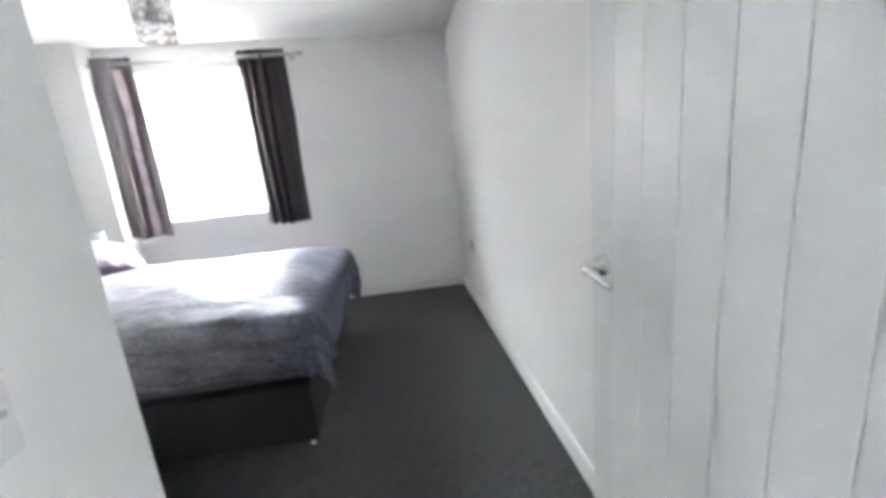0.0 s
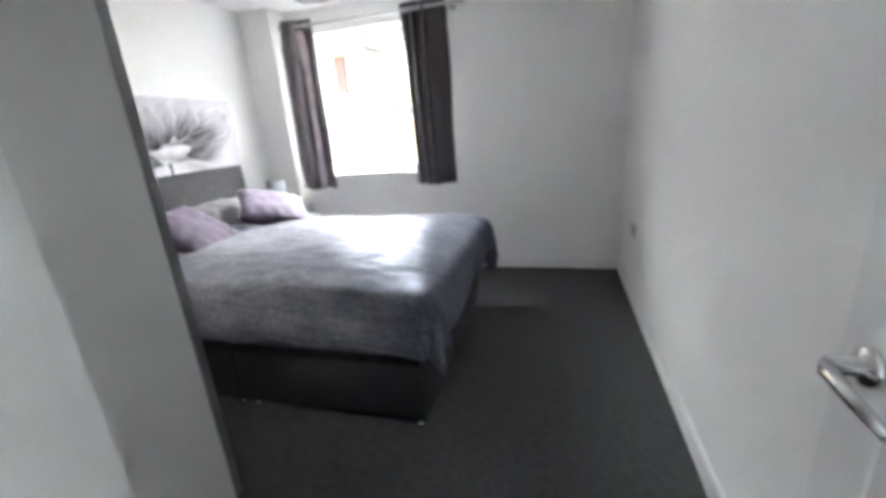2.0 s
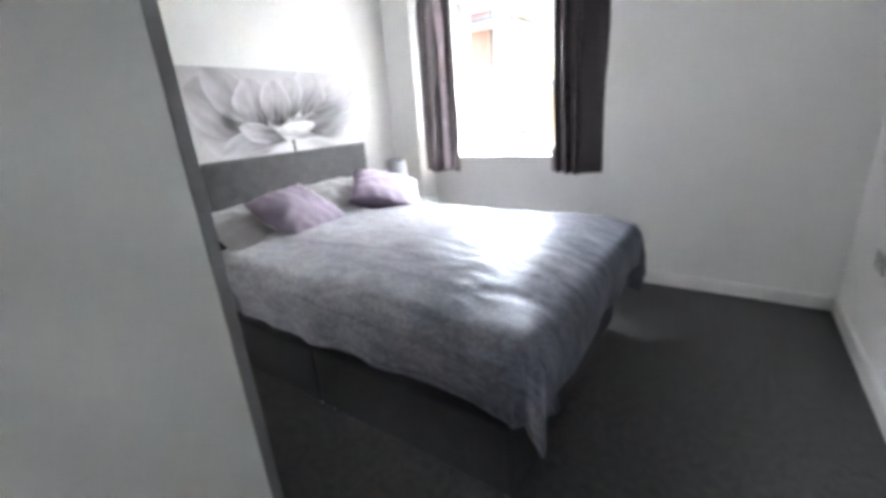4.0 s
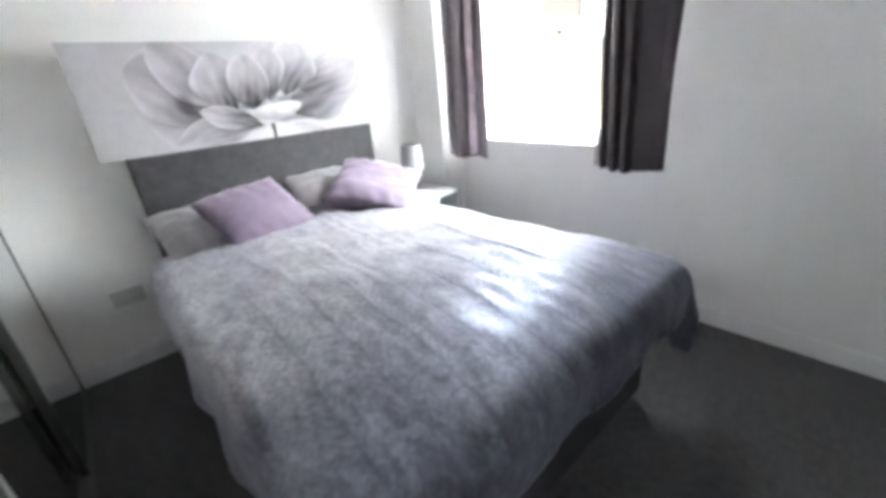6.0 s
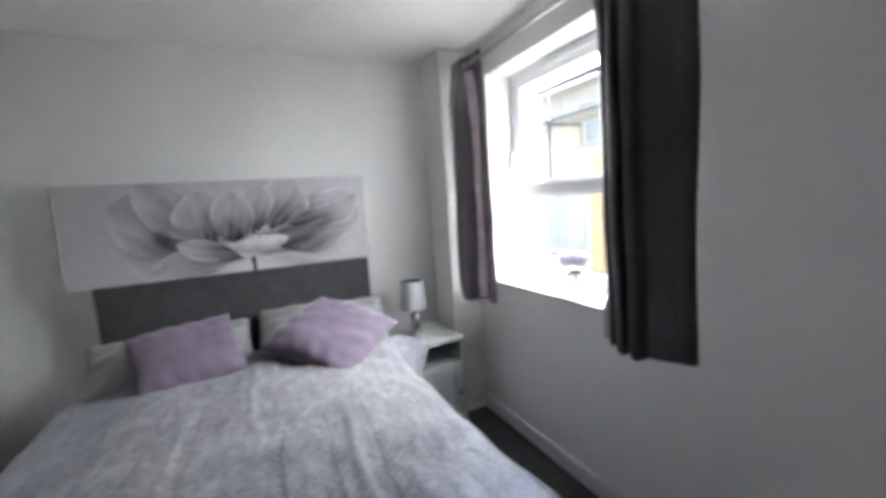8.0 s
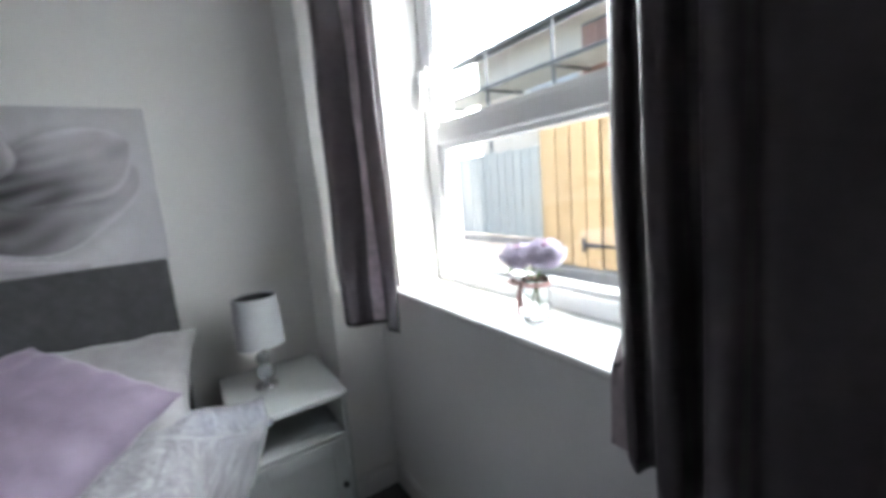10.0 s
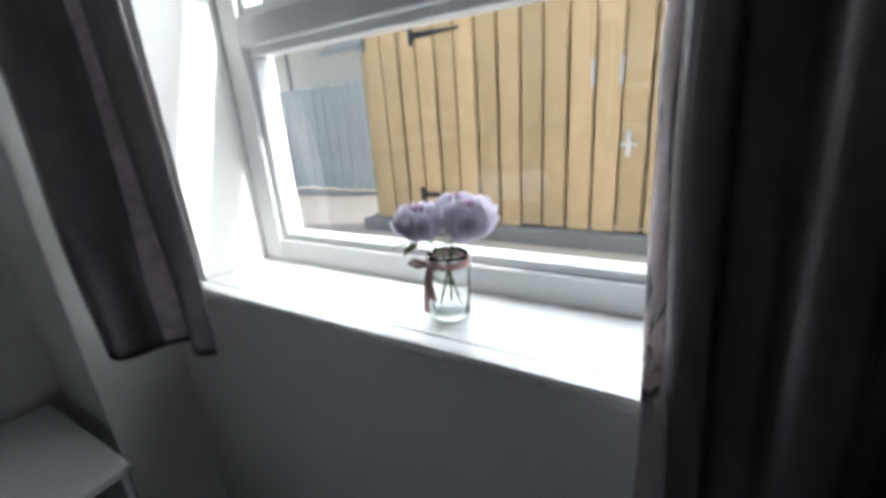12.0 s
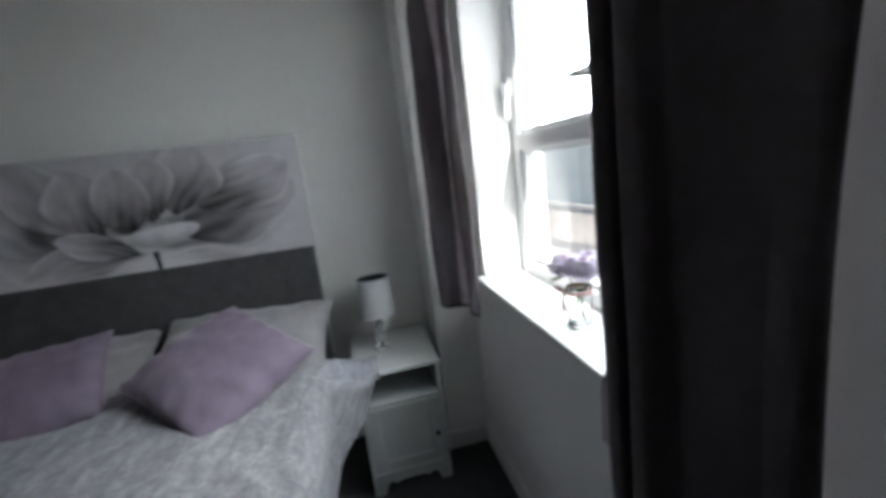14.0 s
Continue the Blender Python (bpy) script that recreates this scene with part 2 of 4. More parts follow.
M_LINING = crushed_lining()
M_CURTAIN = curtain_cloth("mauve_grey_satin_curtain", 0.3, 0.4, (0.06, 0.05, 0.056))
# same cloth, lightened and made glossier for the window light on the left curtain
M_CURTAIN_LIT = curtain_cloth("lit_mauve_satin_curtain", 1.0, 0.27, (0.12, 0.095, 0.11))
for node in M_CURTAIN_LIT.node_tree.nodes:
    if node.type == "BUMP":
        node.inputs["Strength"].default_value = 0.1
M_CURTAIN_LIT.node_tree.nodes["Principled BSDF"].inputs["IOR"].default_value = 1.8
M_CURTAIN_LIT.node_tree.nodes["Principled BSDF"].inputs["Metallic"].default_value = 0.3


def duvet_cloth():
    """Crushed silver-grey velvet, paler towards the pillows, with a branching forest print in blue-grey."""
    m = bpy.data.materials.new("crushed_silver_velvet")
    m.use_nodes = True
    nt, ln = m.node_tree, m.node_tree.links.new
    b = nt.nodes["Principled BSDF"]
    b.inputs["Roughness"].default_value = 0.42
    b.inputs["Specular IOR Level"].default_value = 0.42
    b.inputs["Sheen Weight"].default_value, b.inputs["Sheen Roughness"].default_value = 0.12, 0.4
    # blue of the sky's reflection, put into the cloth's specular and sheen tints
    b.inputs["Specular Tint"].default_value = (0.48, 0.64, 1.0, 1)
    b.inputs["Sheen Tint"].default_value = (0.6, 0.74, 1.0, 1)
    uv = nt.nodes.new("ShaderNodeAttribute")
    uv.attribute_name = "cloth"
    sep = nt.nodes.new("ShaderNodeSeparateXYZ")
    ln(uv.outputs["Vector"], sep.inputs[0])
    # crushed pile
    n1 = nt.nodes.new("ShaderNodeTexNoise")
    n1.inputs["Scale"].default_value, n1.inputs["Detail"].default_value, n1.inputs["Distortion"].default_value = 38, 4, 1.2
    ln(uv.outputs["Vector"], n1.inputs["Vector"])
    n2 = nt.nodes.new("ShaderNodeTexNoise")
    n2.inputs["Scale"].default_value, n2.inputs["Detail"].default_value = 4.5, 4
    ln(uv.outputs["Vector"], n2.inputs["Vector"])
    # forest print; ground turns darker blue-grey towards the foot and the hanging sides
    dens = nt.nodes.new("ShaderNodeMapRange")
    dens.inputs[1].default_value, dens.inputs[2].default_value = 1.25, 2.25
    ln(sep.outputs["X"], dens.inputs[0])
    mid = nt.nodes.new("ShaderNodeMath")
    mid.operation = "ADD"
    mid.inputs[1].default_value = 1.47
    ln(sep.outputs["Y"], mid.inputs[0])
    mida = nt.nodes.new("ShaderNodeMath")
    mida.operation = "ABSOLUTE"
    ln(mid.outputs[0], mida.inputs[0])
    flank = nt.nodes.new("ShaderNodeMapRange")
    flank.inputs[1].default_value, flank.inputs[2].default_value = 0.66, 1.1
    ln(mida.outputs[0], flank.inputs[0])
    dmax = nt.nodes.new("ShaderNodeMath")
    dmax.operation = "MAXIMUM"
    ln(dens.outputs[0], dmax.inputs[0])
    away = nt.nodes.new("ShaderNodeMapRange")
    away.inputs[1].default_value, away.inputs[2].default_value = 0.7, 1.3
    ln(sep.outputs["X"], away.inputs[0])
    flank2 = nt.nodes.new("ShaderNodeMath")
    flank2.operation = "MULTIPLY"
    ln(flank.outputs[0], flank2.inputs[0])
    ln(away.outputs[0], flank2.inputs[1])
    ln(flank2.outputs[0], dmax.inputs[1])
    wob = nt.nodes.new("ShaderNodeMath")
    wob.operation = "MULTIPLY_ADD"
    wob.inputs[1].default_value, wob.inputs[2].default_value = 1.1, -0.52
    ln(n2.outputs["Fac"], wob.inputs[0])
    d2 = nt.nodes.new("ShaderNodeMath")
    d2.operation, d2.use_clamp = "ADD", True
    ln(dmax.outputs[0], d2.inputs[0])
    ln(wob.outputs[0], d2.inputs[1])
    # twigs: thin ridges of a warped noise
    mp = nt.nodes.new("ShaderNodeMapping")
    mp.inputs["Scale"].default_value = (9, 22, 10)
    ln(uv.outputs["Vector"], mp.inputs[0])
    n3 = nt.nodes.new("ShaderNodeTexNoise")
    n3.inputs["Scale"].default_value, n3.inputs["Detail"].default_value, n3.inputs["Distortion"].default_value = 1.0, 6, 0.9
    ln(mp.outputs[0], n3.inputs["Vector"])
    ab = nt.nodes.new("ShaderNodeMath")
    ab.operation = "SUBTRACT"
    ab.inputs[1].default_value = 0.5
    ln(n3.outputs["Fac"], ab.inputs[0])
    ab2 = nt.nodes.new("ShaderNodeMath")
    ab2.operation = "ABSOLUTE"
    ln(ab.outputs[0], ab2.inputs[0])
    tw = nt.nodes.new("ShaderNodeMapRange")
    tw.inputs[1].default_value, tw.inputs[2].default_value, tw.inputs[3].default_value, tw.inputs[4].default_value = 0.0, 0.055, 1.0, 0.0
    ln(ab2.outputs[0], tw.inputs[0])
    ink = nt.nodes.new("ShaderNodeMath")
    ink.operation = "MULTIPLY"
    ln(tw.outputs[0], ink.inputs[0])
    ln(d2.outputs[0], ink.inputs[1])
    # rows of bare trees: trunks along the bed with fishbone branches
    def mth(op, x, y=None, clamp=False):
        n = nt.nodes.new("ShaderNodeMath")
        n.operation, n.use_clamp = op, clamp
        for k, v in enumerate((x, y)):
            if isinstance(v, (int, float)):
                n.inputs[k].default_value = v
            elif v is not None:
                ln(v, n.inputs[k])
        return n.outputs[0]

    P, Q = sep.outputs["X"], sep.outputs["Y"]
    warp = mth("MULTIPLY", mth("SUBTRACT", n2.outputs["Fac"], 0.5), 0.05)
    row = mth("DIVIDE", mth("ADD", mth("ADD", Q, warp), mth("MULTIPLY", P, 0.06)), 0.13)
    lane, tree = mth("FRACT", row), mth("FLOOR", row)
    chance = mth("FRACT", mth("MULTIPLY", mth("SINE", mth("MULTIPLY", tree, 12.9898)), 437.58))
    tip = mth("ADD", 0.95, mth("MULTIPLY", chance, 0.6))
    grown = mth("MULTIPLY", mth("SUBTRACT", P, tip), 2.6, True)
    off = mth("MULTIPLY", mth("ABSOLUTE", mth("SUBTRACT", lane, 0.5)), 0.13)
    trunk = mth("SUBTRACT", 1.0, mth("DIVIDE", off, mth("ADD", 0.004, mth("MULTIPLY", grown, 0.006))), True)
    saw = mth("FRACT", mth("ADD", mth("ADD", mth("MULTIPLY", mth("ADD", P, mth("MULTIPLY", off, 1.5)), 27.0), mth("MULTIPLY", n3.outputs["Fac"], 2.2)), mth("MULTIPLY", mth("GREATER_THAN", lane, 0.5), 0.5)))
    twig = mth("SUBTRACT", 1.0, mth("DIVIDE", mth("ABSOLUTE", mth("SUBTRACT", saw, 0.5)), 0.2), True)
    reach = mth("SUBTRACT", 1.0, mth("DIVIDE", off, mth("ADD", 0.012, mth("MULTIPLY", grown, 0.075))), True)
    trees = mth("MAXIMUM", trunk, mth("MULTIPLY", mth("MULTIPLY", twig, 0.95), mth("POWER", reach, 0.6)))
    dark_tree = mth("ADD", 0.3, mth("MULTIPLY", mth("FRACT", mth("MULTIPLY", chance, 7.31)), 0.6))
    ink2 = mth("MULTIPLY", trees, mth("MULTIPLY", mth("GREATER_THAN", grown, 0.001), dark_tree))
    inkmax = nt.nodes.new("ShaderNodeMath")
    inkmax.operation = "MAXIMUM"
    ln(mth("MULTIPLY", ink.outputs[0], 0.4), inkmax.inputs[0])
    ln(ink2, inkmax.inputs[1])
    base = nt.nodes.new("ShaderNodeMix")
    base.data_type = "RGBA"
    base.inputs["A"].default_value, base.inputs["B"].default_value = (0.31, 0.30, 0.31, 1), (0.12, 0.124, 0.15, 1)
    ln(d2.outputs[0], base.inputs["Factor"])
    dark = nt.nodes.new("ShaderNodeMix")
    dark.data_type = "RGBA"
    dark.inputs["B"].default_value = (0.018, 0.02, 0.032, 1)
    ln(inkmax.outputs[0], dark.inputs["Factor"])
    ln(base.outputs["Result"], dark.inputs["A"])
    crush = nt.nodes.new("ShaderNodeMapRange")
    crush.inputs[1].default_value, crush.inputs[2].default_value, crush.inputs[3].default_value, crush.inputs[4].default_value = 0.3, 0.7, 0.74, 1.26
    ln(n1.outputs["Fac"], crush.inputs[0])
    fin = nt.nodes.new("ShaderNodeVectorMath")
    fin.operation = "SCALE"
    ln(dark.outputs["Result"], fin.inputs[0])
    ln(crush.outputs[0], fin.inputs["Scale"])
    mp4 = nt.nodes.new("ShaderNodeMapping")
    mp4.inputs["Scale"].default_value, mp4.inputs["Rotation"].default_value = (5, 15, 8), (0, 0, 0.35)
    n4 = nt.nodes.new("ShaderNodeTexNoise")
    n4.inputs["Scale"].default_value, n4.inputs["Detail"].default_value, n4.inputs["Distortion"].default_value = 1.0, 5, 2.0
    patch = nt.nodes.new("ShaderNodeMapRange")
    patch.inputs[1].default_value, patch.inputs[2].default_value, patch.inputs[3].default_value, patch.inputs[4].default_value = 0.32, 0.68, 0.78, 1.22
    fin2 = nt.nodes.new("ShaderNodeVectorMath")
    fin2.operation = "SCALE"
    ln(uv.outputs["Vector"], mp4.inputs[0])
    ln(mp4.outputs[0], n4.inputs["Vector"])
    ln(n4.outputs["Fac"], patch.inputs[0])
    ln(fin.outputs[0], fin2.inputs[0])
    ln(patch.outputs[0], fin2.inputs["Scale"])
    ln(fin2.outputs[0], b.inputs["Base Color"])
    rr = nt.nodes.new("ShaderNodeMapRange")
    rr.inputs[3].default_value, rr.inputs[4].default_value = 0.36, 0.56
    ln(n1.outputs["Fac"], rr.inputs[0])
    ln(rr.outputs[0], b.inputs["Roughness"])
    bp = nt.nodes.new("ShaderNodeBump")
    bp.inputs["Strength"].default_value, bp.inputs["Distance"].default_value = 0.22, 0.006
    ln(n1.outputs["Fac"], bp.inputs["Height"])
    ln(bp.outputs[0], b.inputs["Normal"])
    return m


M_DUVET = duvet_cloth()


def flower_canvas():
    """A canvas painted with one large pale lilac-grey bloom; y and z of the object are the canvas's axes."""
    m = bpy.data.materials.new("painted_flower_canvas")
    m.use_nodes = True
    nt, ln = m.node_tree, m.node_tree.links.new
    b = nt.nodes["Principled BSDF"]
    b.inputs["Roughness"].default_value = 0.7
    at = nt.nodes.new("ShaderNodeAttribute")
    at.attribute_name = "paint"
    co = nt.nodes.new("ShaderNodeTexCoord")
    n = nt.nodes.new("ShaderNodeTexNoise")
    n.inputs["Scale"].default_value, n.inputs["Detail"].default_value, n.inputs["Distortion"].default_value = 9, 5, 1.5
    ln(co.outputs["Object"], n.inputs["Vector"])
    mr = nt.nodes.new("ShaderNodeMapRange")
    mr.inputs[3].default_value, mr.inputs[4].default_value = 0.86, 1.12
    ln(n.outputs["Fac"], mr.inputs[0])
    sc = nt.nodes.new("ShaderNodeVectorMath")
    sc.operation = "SCALE"
    ln(at.outputs["Color"], sc.inputs[0])
    ln(mr.outputs[0], sc.inputs["Scale"])
    ln(sc.outputs[0], b.inputs["Base Color"])
    w = nt.nodes.new("ShaderNodeTexNoise")
    w.inputs["Scale"].default_value = 700
    bp = nt.nodes.new("ShaderNodeBump")
    bp.inputs["Strength"].default_value, bp.inputs["Distance"].default_value = 0.25, 0.002
    ln(co.outputs["Object"], w.inputs["Vector"])
    ln(w.outputs["Fac"], bp.inputs["Height"])
    ln(bp.outputs[0], b.inputs["Normal"])
    return m


M_CANVAS = flower_canvas()

# ---- the room ----
H, EX, NT = 2.33, 3.15, 0.30          # ceiling, east wall, thickness of the outer wall
WX0, WX1, WZ0, WZ1 = 0.50, 1.70, 0.893, 2.13    # window opening
DY = -3.65                              # inner face of the door wall
NX, NY = 2.16, -3.305                    # corner of the short wall beside the door
WY, WEND = -2.585, 1.45                 # wardrobe front, wardrobe end


def structure(name, bm, mat, label, category):
    return tagged(part(name, bm, mat), label, category, kind="structure")


bm = box((-0.12, NY - 0.12, -0.1), (NX, 0.0, 0.0))
box((NX, -5.3, -0.1), (3.5, 0.0, 0.0), bm)
box((1.2, -5.3, -0.1), (NX, DY - 0.12, 0.0), bm)
structure("floor", bm, M_CARPET, "charcoal grey cut pile carpet over the whole floor", "floor")
bm = box((-0.12, NY - 0.12, H), (NX, NT, H + 0.1))
box((NX, -5.3, H), (3.5, NT, H + 0.1), bm)
box((1.2, -5.3, H), (NX, DY - 0.12, H + 0.1), bm)
structure("ceiling", bm, M_CEIL, "plain matt white painted plaster ceiling", "ceiling")
structure("wall_west", box((-0.12, NY - 0.12, 0), (0, 0, H)), M_WALL, "white painted wall behind the headboard", "wall")
bm = box((-0.12, 0, 0), (WX0, NT, H))
box((WX1, 0, 0), (EX + 0.12, NT, H), bm)
box((WX0, 0, 0), (WX1, NT, WZ0), bm)
box((WX0, 0, WZ1), (WX1, NT, H), bm)
structure("wall_north", bm, M_WALL, "white painted outer wall with one window opening", "wall")
structure("corner_boxing", box((0, -0.2, 0), (0.285, 0, H)), M_WALL, "white painted pipe boxing in the corner", "wall")
structure("wall_east", box((EX, DY - 0.12, 0), (EX + 0.12, 0, H)), M_WALL, "long plain white painted wall", "wall")
bm = box((-0.12, NY - 0.12, 0), (NX, NY, H))
structure("wall_south", bm, M_WALL, "white painted wall behind the wardrobe", "wall")
structure("wall_nib", box((NX - 0.12, DY - 0.12, 0), (NX, NY - 0.12, H)), M_WALL, "short white painted wall beside the doorway", "wall")
bm = box((NX, DY - 0.12, 2.06), (EX, DY, H))
box((3.08, DY - 0.12, 0), (EX, DY, 2.06), bm)
structure("wall_door", bm, M_WALL, "white painted wall over the bedroom doorway", "wall")
bm = box((1.2, -5.3, 0), (1.32, DY - 0.12, H))
box((3.38, -5.3, 0), (3.5, DY - 0.12, H), bm)
box((1.32, -5.3, 0), (3.38, -5.18, H), bm)
structure("wall_hall", bm, M_WALL, "white painted hall walls outside the room", "wall")


def skirting(name, lo, hi, axis, face):
    """A board with a chamfered top; it runs along axis, and face is the side that looks into the room."""
    bm = bmesh.new()
    d, h = 0.015, 0.09
    prof = [(0, 0), (d, 0), (d, h - 0.012), (d - 0.004, h - 0.003), (d - 0.009, h), (0, h)]
    ends = []
    for t in (lo, hi):
        ends.append([bm.verts.new((t, face[0] + face[1] * p, z) if axis == "x" else (face[0] + face[1] * p, t, z)) for p, z in prof])
    n = len(prof)
    for k in range(n):
        bm.faces.new((ends[0][k], ends[0][(k + 1) % n], ends[1][(k + 1) % n], ends[1][k]))
    bm.faces.new(ends[0]), bm.faces.new(list(reversed(ends[1])))
    bmesh.ops.recalc_face_normals(bm, faces=bm.faces[:])
    return structure(name, bm, M_TRIM, "white painted skirting board along the wall", "skirting board")


skirting("baseboard_north", 0.302, EX - 0.017, "x", (0, -1))
skirting("baseboard_east", DY, 0, "y", (EX, -1))
skirting("baseboard_west", WY + 0.002, -0.202, "y", (0, 1))
skirting("baseboard_boxing_side", 0.0, 0.302, "x", (-0.2, -1))
skirting("baseboard_boxing", -0.2, 0, "y", (0.285, 1))

# window sill
bm = box((WX0 - 0.03, -0.035, WZ0), (WX1 + 0.03, 0.0, 0.918), bevel=0.009)
box((WX0, -0.002, WZ0), (WX1, 0.168, 0.918), bm)
structure("window_sill", bm, M_TRIM, "white painted window board with a rounded nose", "window sill")

# ---- window ----
win = tagged(empty("window_1", (1.1, 0.2, 0.918)), "white plastic two-light window with a fixed lower pane", "window", kind="structure")


def wpart(name, lo, hi, mat, parent=None, bevel=0.006, label=""):
    ob = part(name, box(lo, hi, bevel=bevel), mat, parent or win, label)
    if (parent or win) is win:
        ob.matrix_parent_inverse = win.matrix_basis.inverted()
    return ob


FY0, FY1 = 0.168, 0.235
TZ0, TZ1 = 1.415, 1.475
for lo, hi in (((WX0, FY0, 0.900), (WX0 + 0.065, FY1, WZ1)), ((WX1 - 0.065, FY0, 0.900), (WX1, FY1, WZ1)),
               ((WX0 + 0.065, FY0, 0.900), (WX1 - 0.065, FY1, 0.972)), ((WX0 + 0.065, FY0, WZ1 - 0.065), (WX1 - 0.065, FY1, WZ1)),
               ((WX0 + 0.065, FY0, TZ0), (WX1 - 0.065, FY1, TZ1))):
    wpart("window_frame", lo, hi, M_UPVC)
for z0, z1 in ((0.972, TZ0), (TZ1, WZ1 - 0.065)):
    for lo, hi in (((WX0 + 0.065, FY0 + 0.012, z0), (WX0 + 0.085, FY1 - 0.01, z1)), ((WX1 - 0.085, FY0 + 0.012, z0), (WX1 - 0.065, FY1 - 0.01, z1)),
                   ((WX0 + 0.085, FY0 + 0.012, z0), (WX1 - 0.085, FY1 - 0.01, z0 + 0.018)), ((WX0 + 0.085, FY0 + 0.012, z1 - 0.018), (WX1 - 0.085, FY1 - 0.01, z1))):
        wpart("glazing_bead", lo, hi, M_UPVC, bevel=0.003)
    pane = wpart("pane", (WX0 + 0.08, 0.2, z0 + 0.012), (WX1 - 0.08, 0.206, z1 - 0.012), M_PANE, bevel=0)
    pane.visible_shadow = False
hb = wpart("window_handle", (WX0 + 0.022, FY0 - 0.012, 1.62), (WX0 + 0.046, FY0 - 0.001, 1.69), M_UPVC, bevel=0.004)
hl = wpart("handle_lever", (WX0 + 0.026, FY0 - 0.035, 1.54), (WX0 + 0.042, FY0 - 0.013, 1.672), M_UPVC, bevel=0.005)
vent = wpart("trickle_vent", (WX0 + 0.3, FY0 - 0.018, WZ1 - 0.05), (WX1 - 0.3, FY0 - 0.001, WZ1 - 0.022), M_UPVC, bevel=0.004)

# ---- door ----
door = tagged(empty("door_1", (3.028, DY + 0.02, 0.006)), "white boarded door standing open along the wall", "door", kind="structure")


def dpart(name, bm, mat, parent=door, label="", smooth=False):
    ob = part(name, bm, mat, parent, label, smooth)
    if parent is door:
        ob.matrix_parent_inverse = door.matrix_basis.inverted()
    return ob


DL0, DL1, DFX = DY + 0.02, -2.955, 2.985
dpart("leaf", box((DFX + 0.004, DL0, 0.006), (DFX + 0.038, DL1, 2.03), bevel=0.002), M_DOOR)
nplank = 7
pw = (DL1 - DL0) / nplank
for k in range(nplank):
    dpart("plank", box((DFX - 0.001, DL0 + k * pw + 0.0018, 0.008), (DFX + 0.0035, DL0 + (k + 1) * pw - 0.0018, 2.028), bevel=0.002), M_DOOR)
rose = lathe([(0.0, 0), (0.026, 0), (0.026, 0.006), (0.022, 0.010), (0.012, 0.012), (0.011, 0.045), (0, 0.046)], 20)
bmesh.ops.transform(rose, matrix=pose(DFX - 0.002, -3.015, 0.985, 0, -90, 0), verts=rose.verts[:])
dpart("handle_rose", rose, M_CHROME, door, "chrome", True)
lev = tube([(DFX - 0.046, -3.015, 0.985), (DFX - 0.052, -3.03, 0.984), (DFX - 0.054, -3.08, 0.98), (DFX - 0.052, -3.13, 0.975)], [0.0095, 0.0105, 0.0085, 0.007], 12)
dpart("door_handle", lev, M_CHROME, door, "chrome lever", True)
bm = box((NX, DY - 0.12, 0), (NX + 0.03, DY, 2.06), bevel=0.002)
box((3.05, DY - 0.12, 0), (3.08, DY, 2.06), bm, bevel=0.002)
box((NX + 0.03, DY - 0.12, 2.03), (3.05, DY, 2.06), bm, bevel=0.002)
structure("door_frame", bm, M_TRIM, "white painted door lining in the opening", "door frame")

# ---- switch and sockets ----


def plate(name, at, axis, w, h, mat, label, category, dark=()):
    """A wall plate with rounded edges; axis is the way it faces: +x or -x."""
    th = tagged(empty(name, at), label, category)
    s = 1 if axis == "+x" else -1
    part("faceplate", box((min(0, s * 0.009), -w / 2, -h / 2), (max(0, s * 0.009), w / 2, h / 2), bevel=0.003), mat, th)
    for nm, dy, dz, ww, hh in dark:
        lo, hi = s * 0.0085, s * 0.0125
        part(nm, box((min(lo, hi), dy - ww / 2, dz - hh / 2), (max(lo, hi), dy + ww / 2, dz + hh / 2), bevel=0.001), M_DARK if nm == "slot" else (M_STEEL if nm == "screw" else mat), th)
    return th


dbl = [("rocker", -0.028, 0.022, 0.012, 0.018), ("rocker", 0.028, 0.022, 0.012, 0.018)]
for c in (-0.04, 0.04):
    dbl += [("slot", c, 0.018, 0.004, 0.009), ("slot", c - 0.011, -0.012, 0.007, 0.004), ("slot", c + 0.011, -0.012, 0.007, 0.004)]
plate("double_socket", (0.0, -2.268, 0.405), "+x", 0.147, 0.086, M_GREY_PLATE, "satin grey double wall socket low on the wall", "socket", dbl)
plate("double_socket", (EX, -0.56, 0.5), "-x", 0.147, 0.086, M_GREY_PLATE, "satin grey double wall socket on the long wall", "socket", dbl)
plate("light_switch", (NX, -3.51, 1.072), "+x", 0.086, 0.086, M_PLASTIC, "white plastic light switch beside the doorway", "light switch",
      [("rocker", 0, 0, 0.024, 0.036), ("screw", 0.03, 0, 0.006, 0.006), ("screw", -0.03, 0, 0.006, 0.006)])

# ---- wardrobe ----
ward = tagged(empty("wardrobe", (0.72, -2.9, 0)), "built-in wardrobe with mirrored sliding doors in grey frames", "wardrobe")


def gpart(name, thing, bm, mat, label="", smooth=False):
    ob = part(name, bm, mat, thing, label, smooth)
    ob.matrix_parent_inverse = thing.matrix_basis.inverted()
    return ob


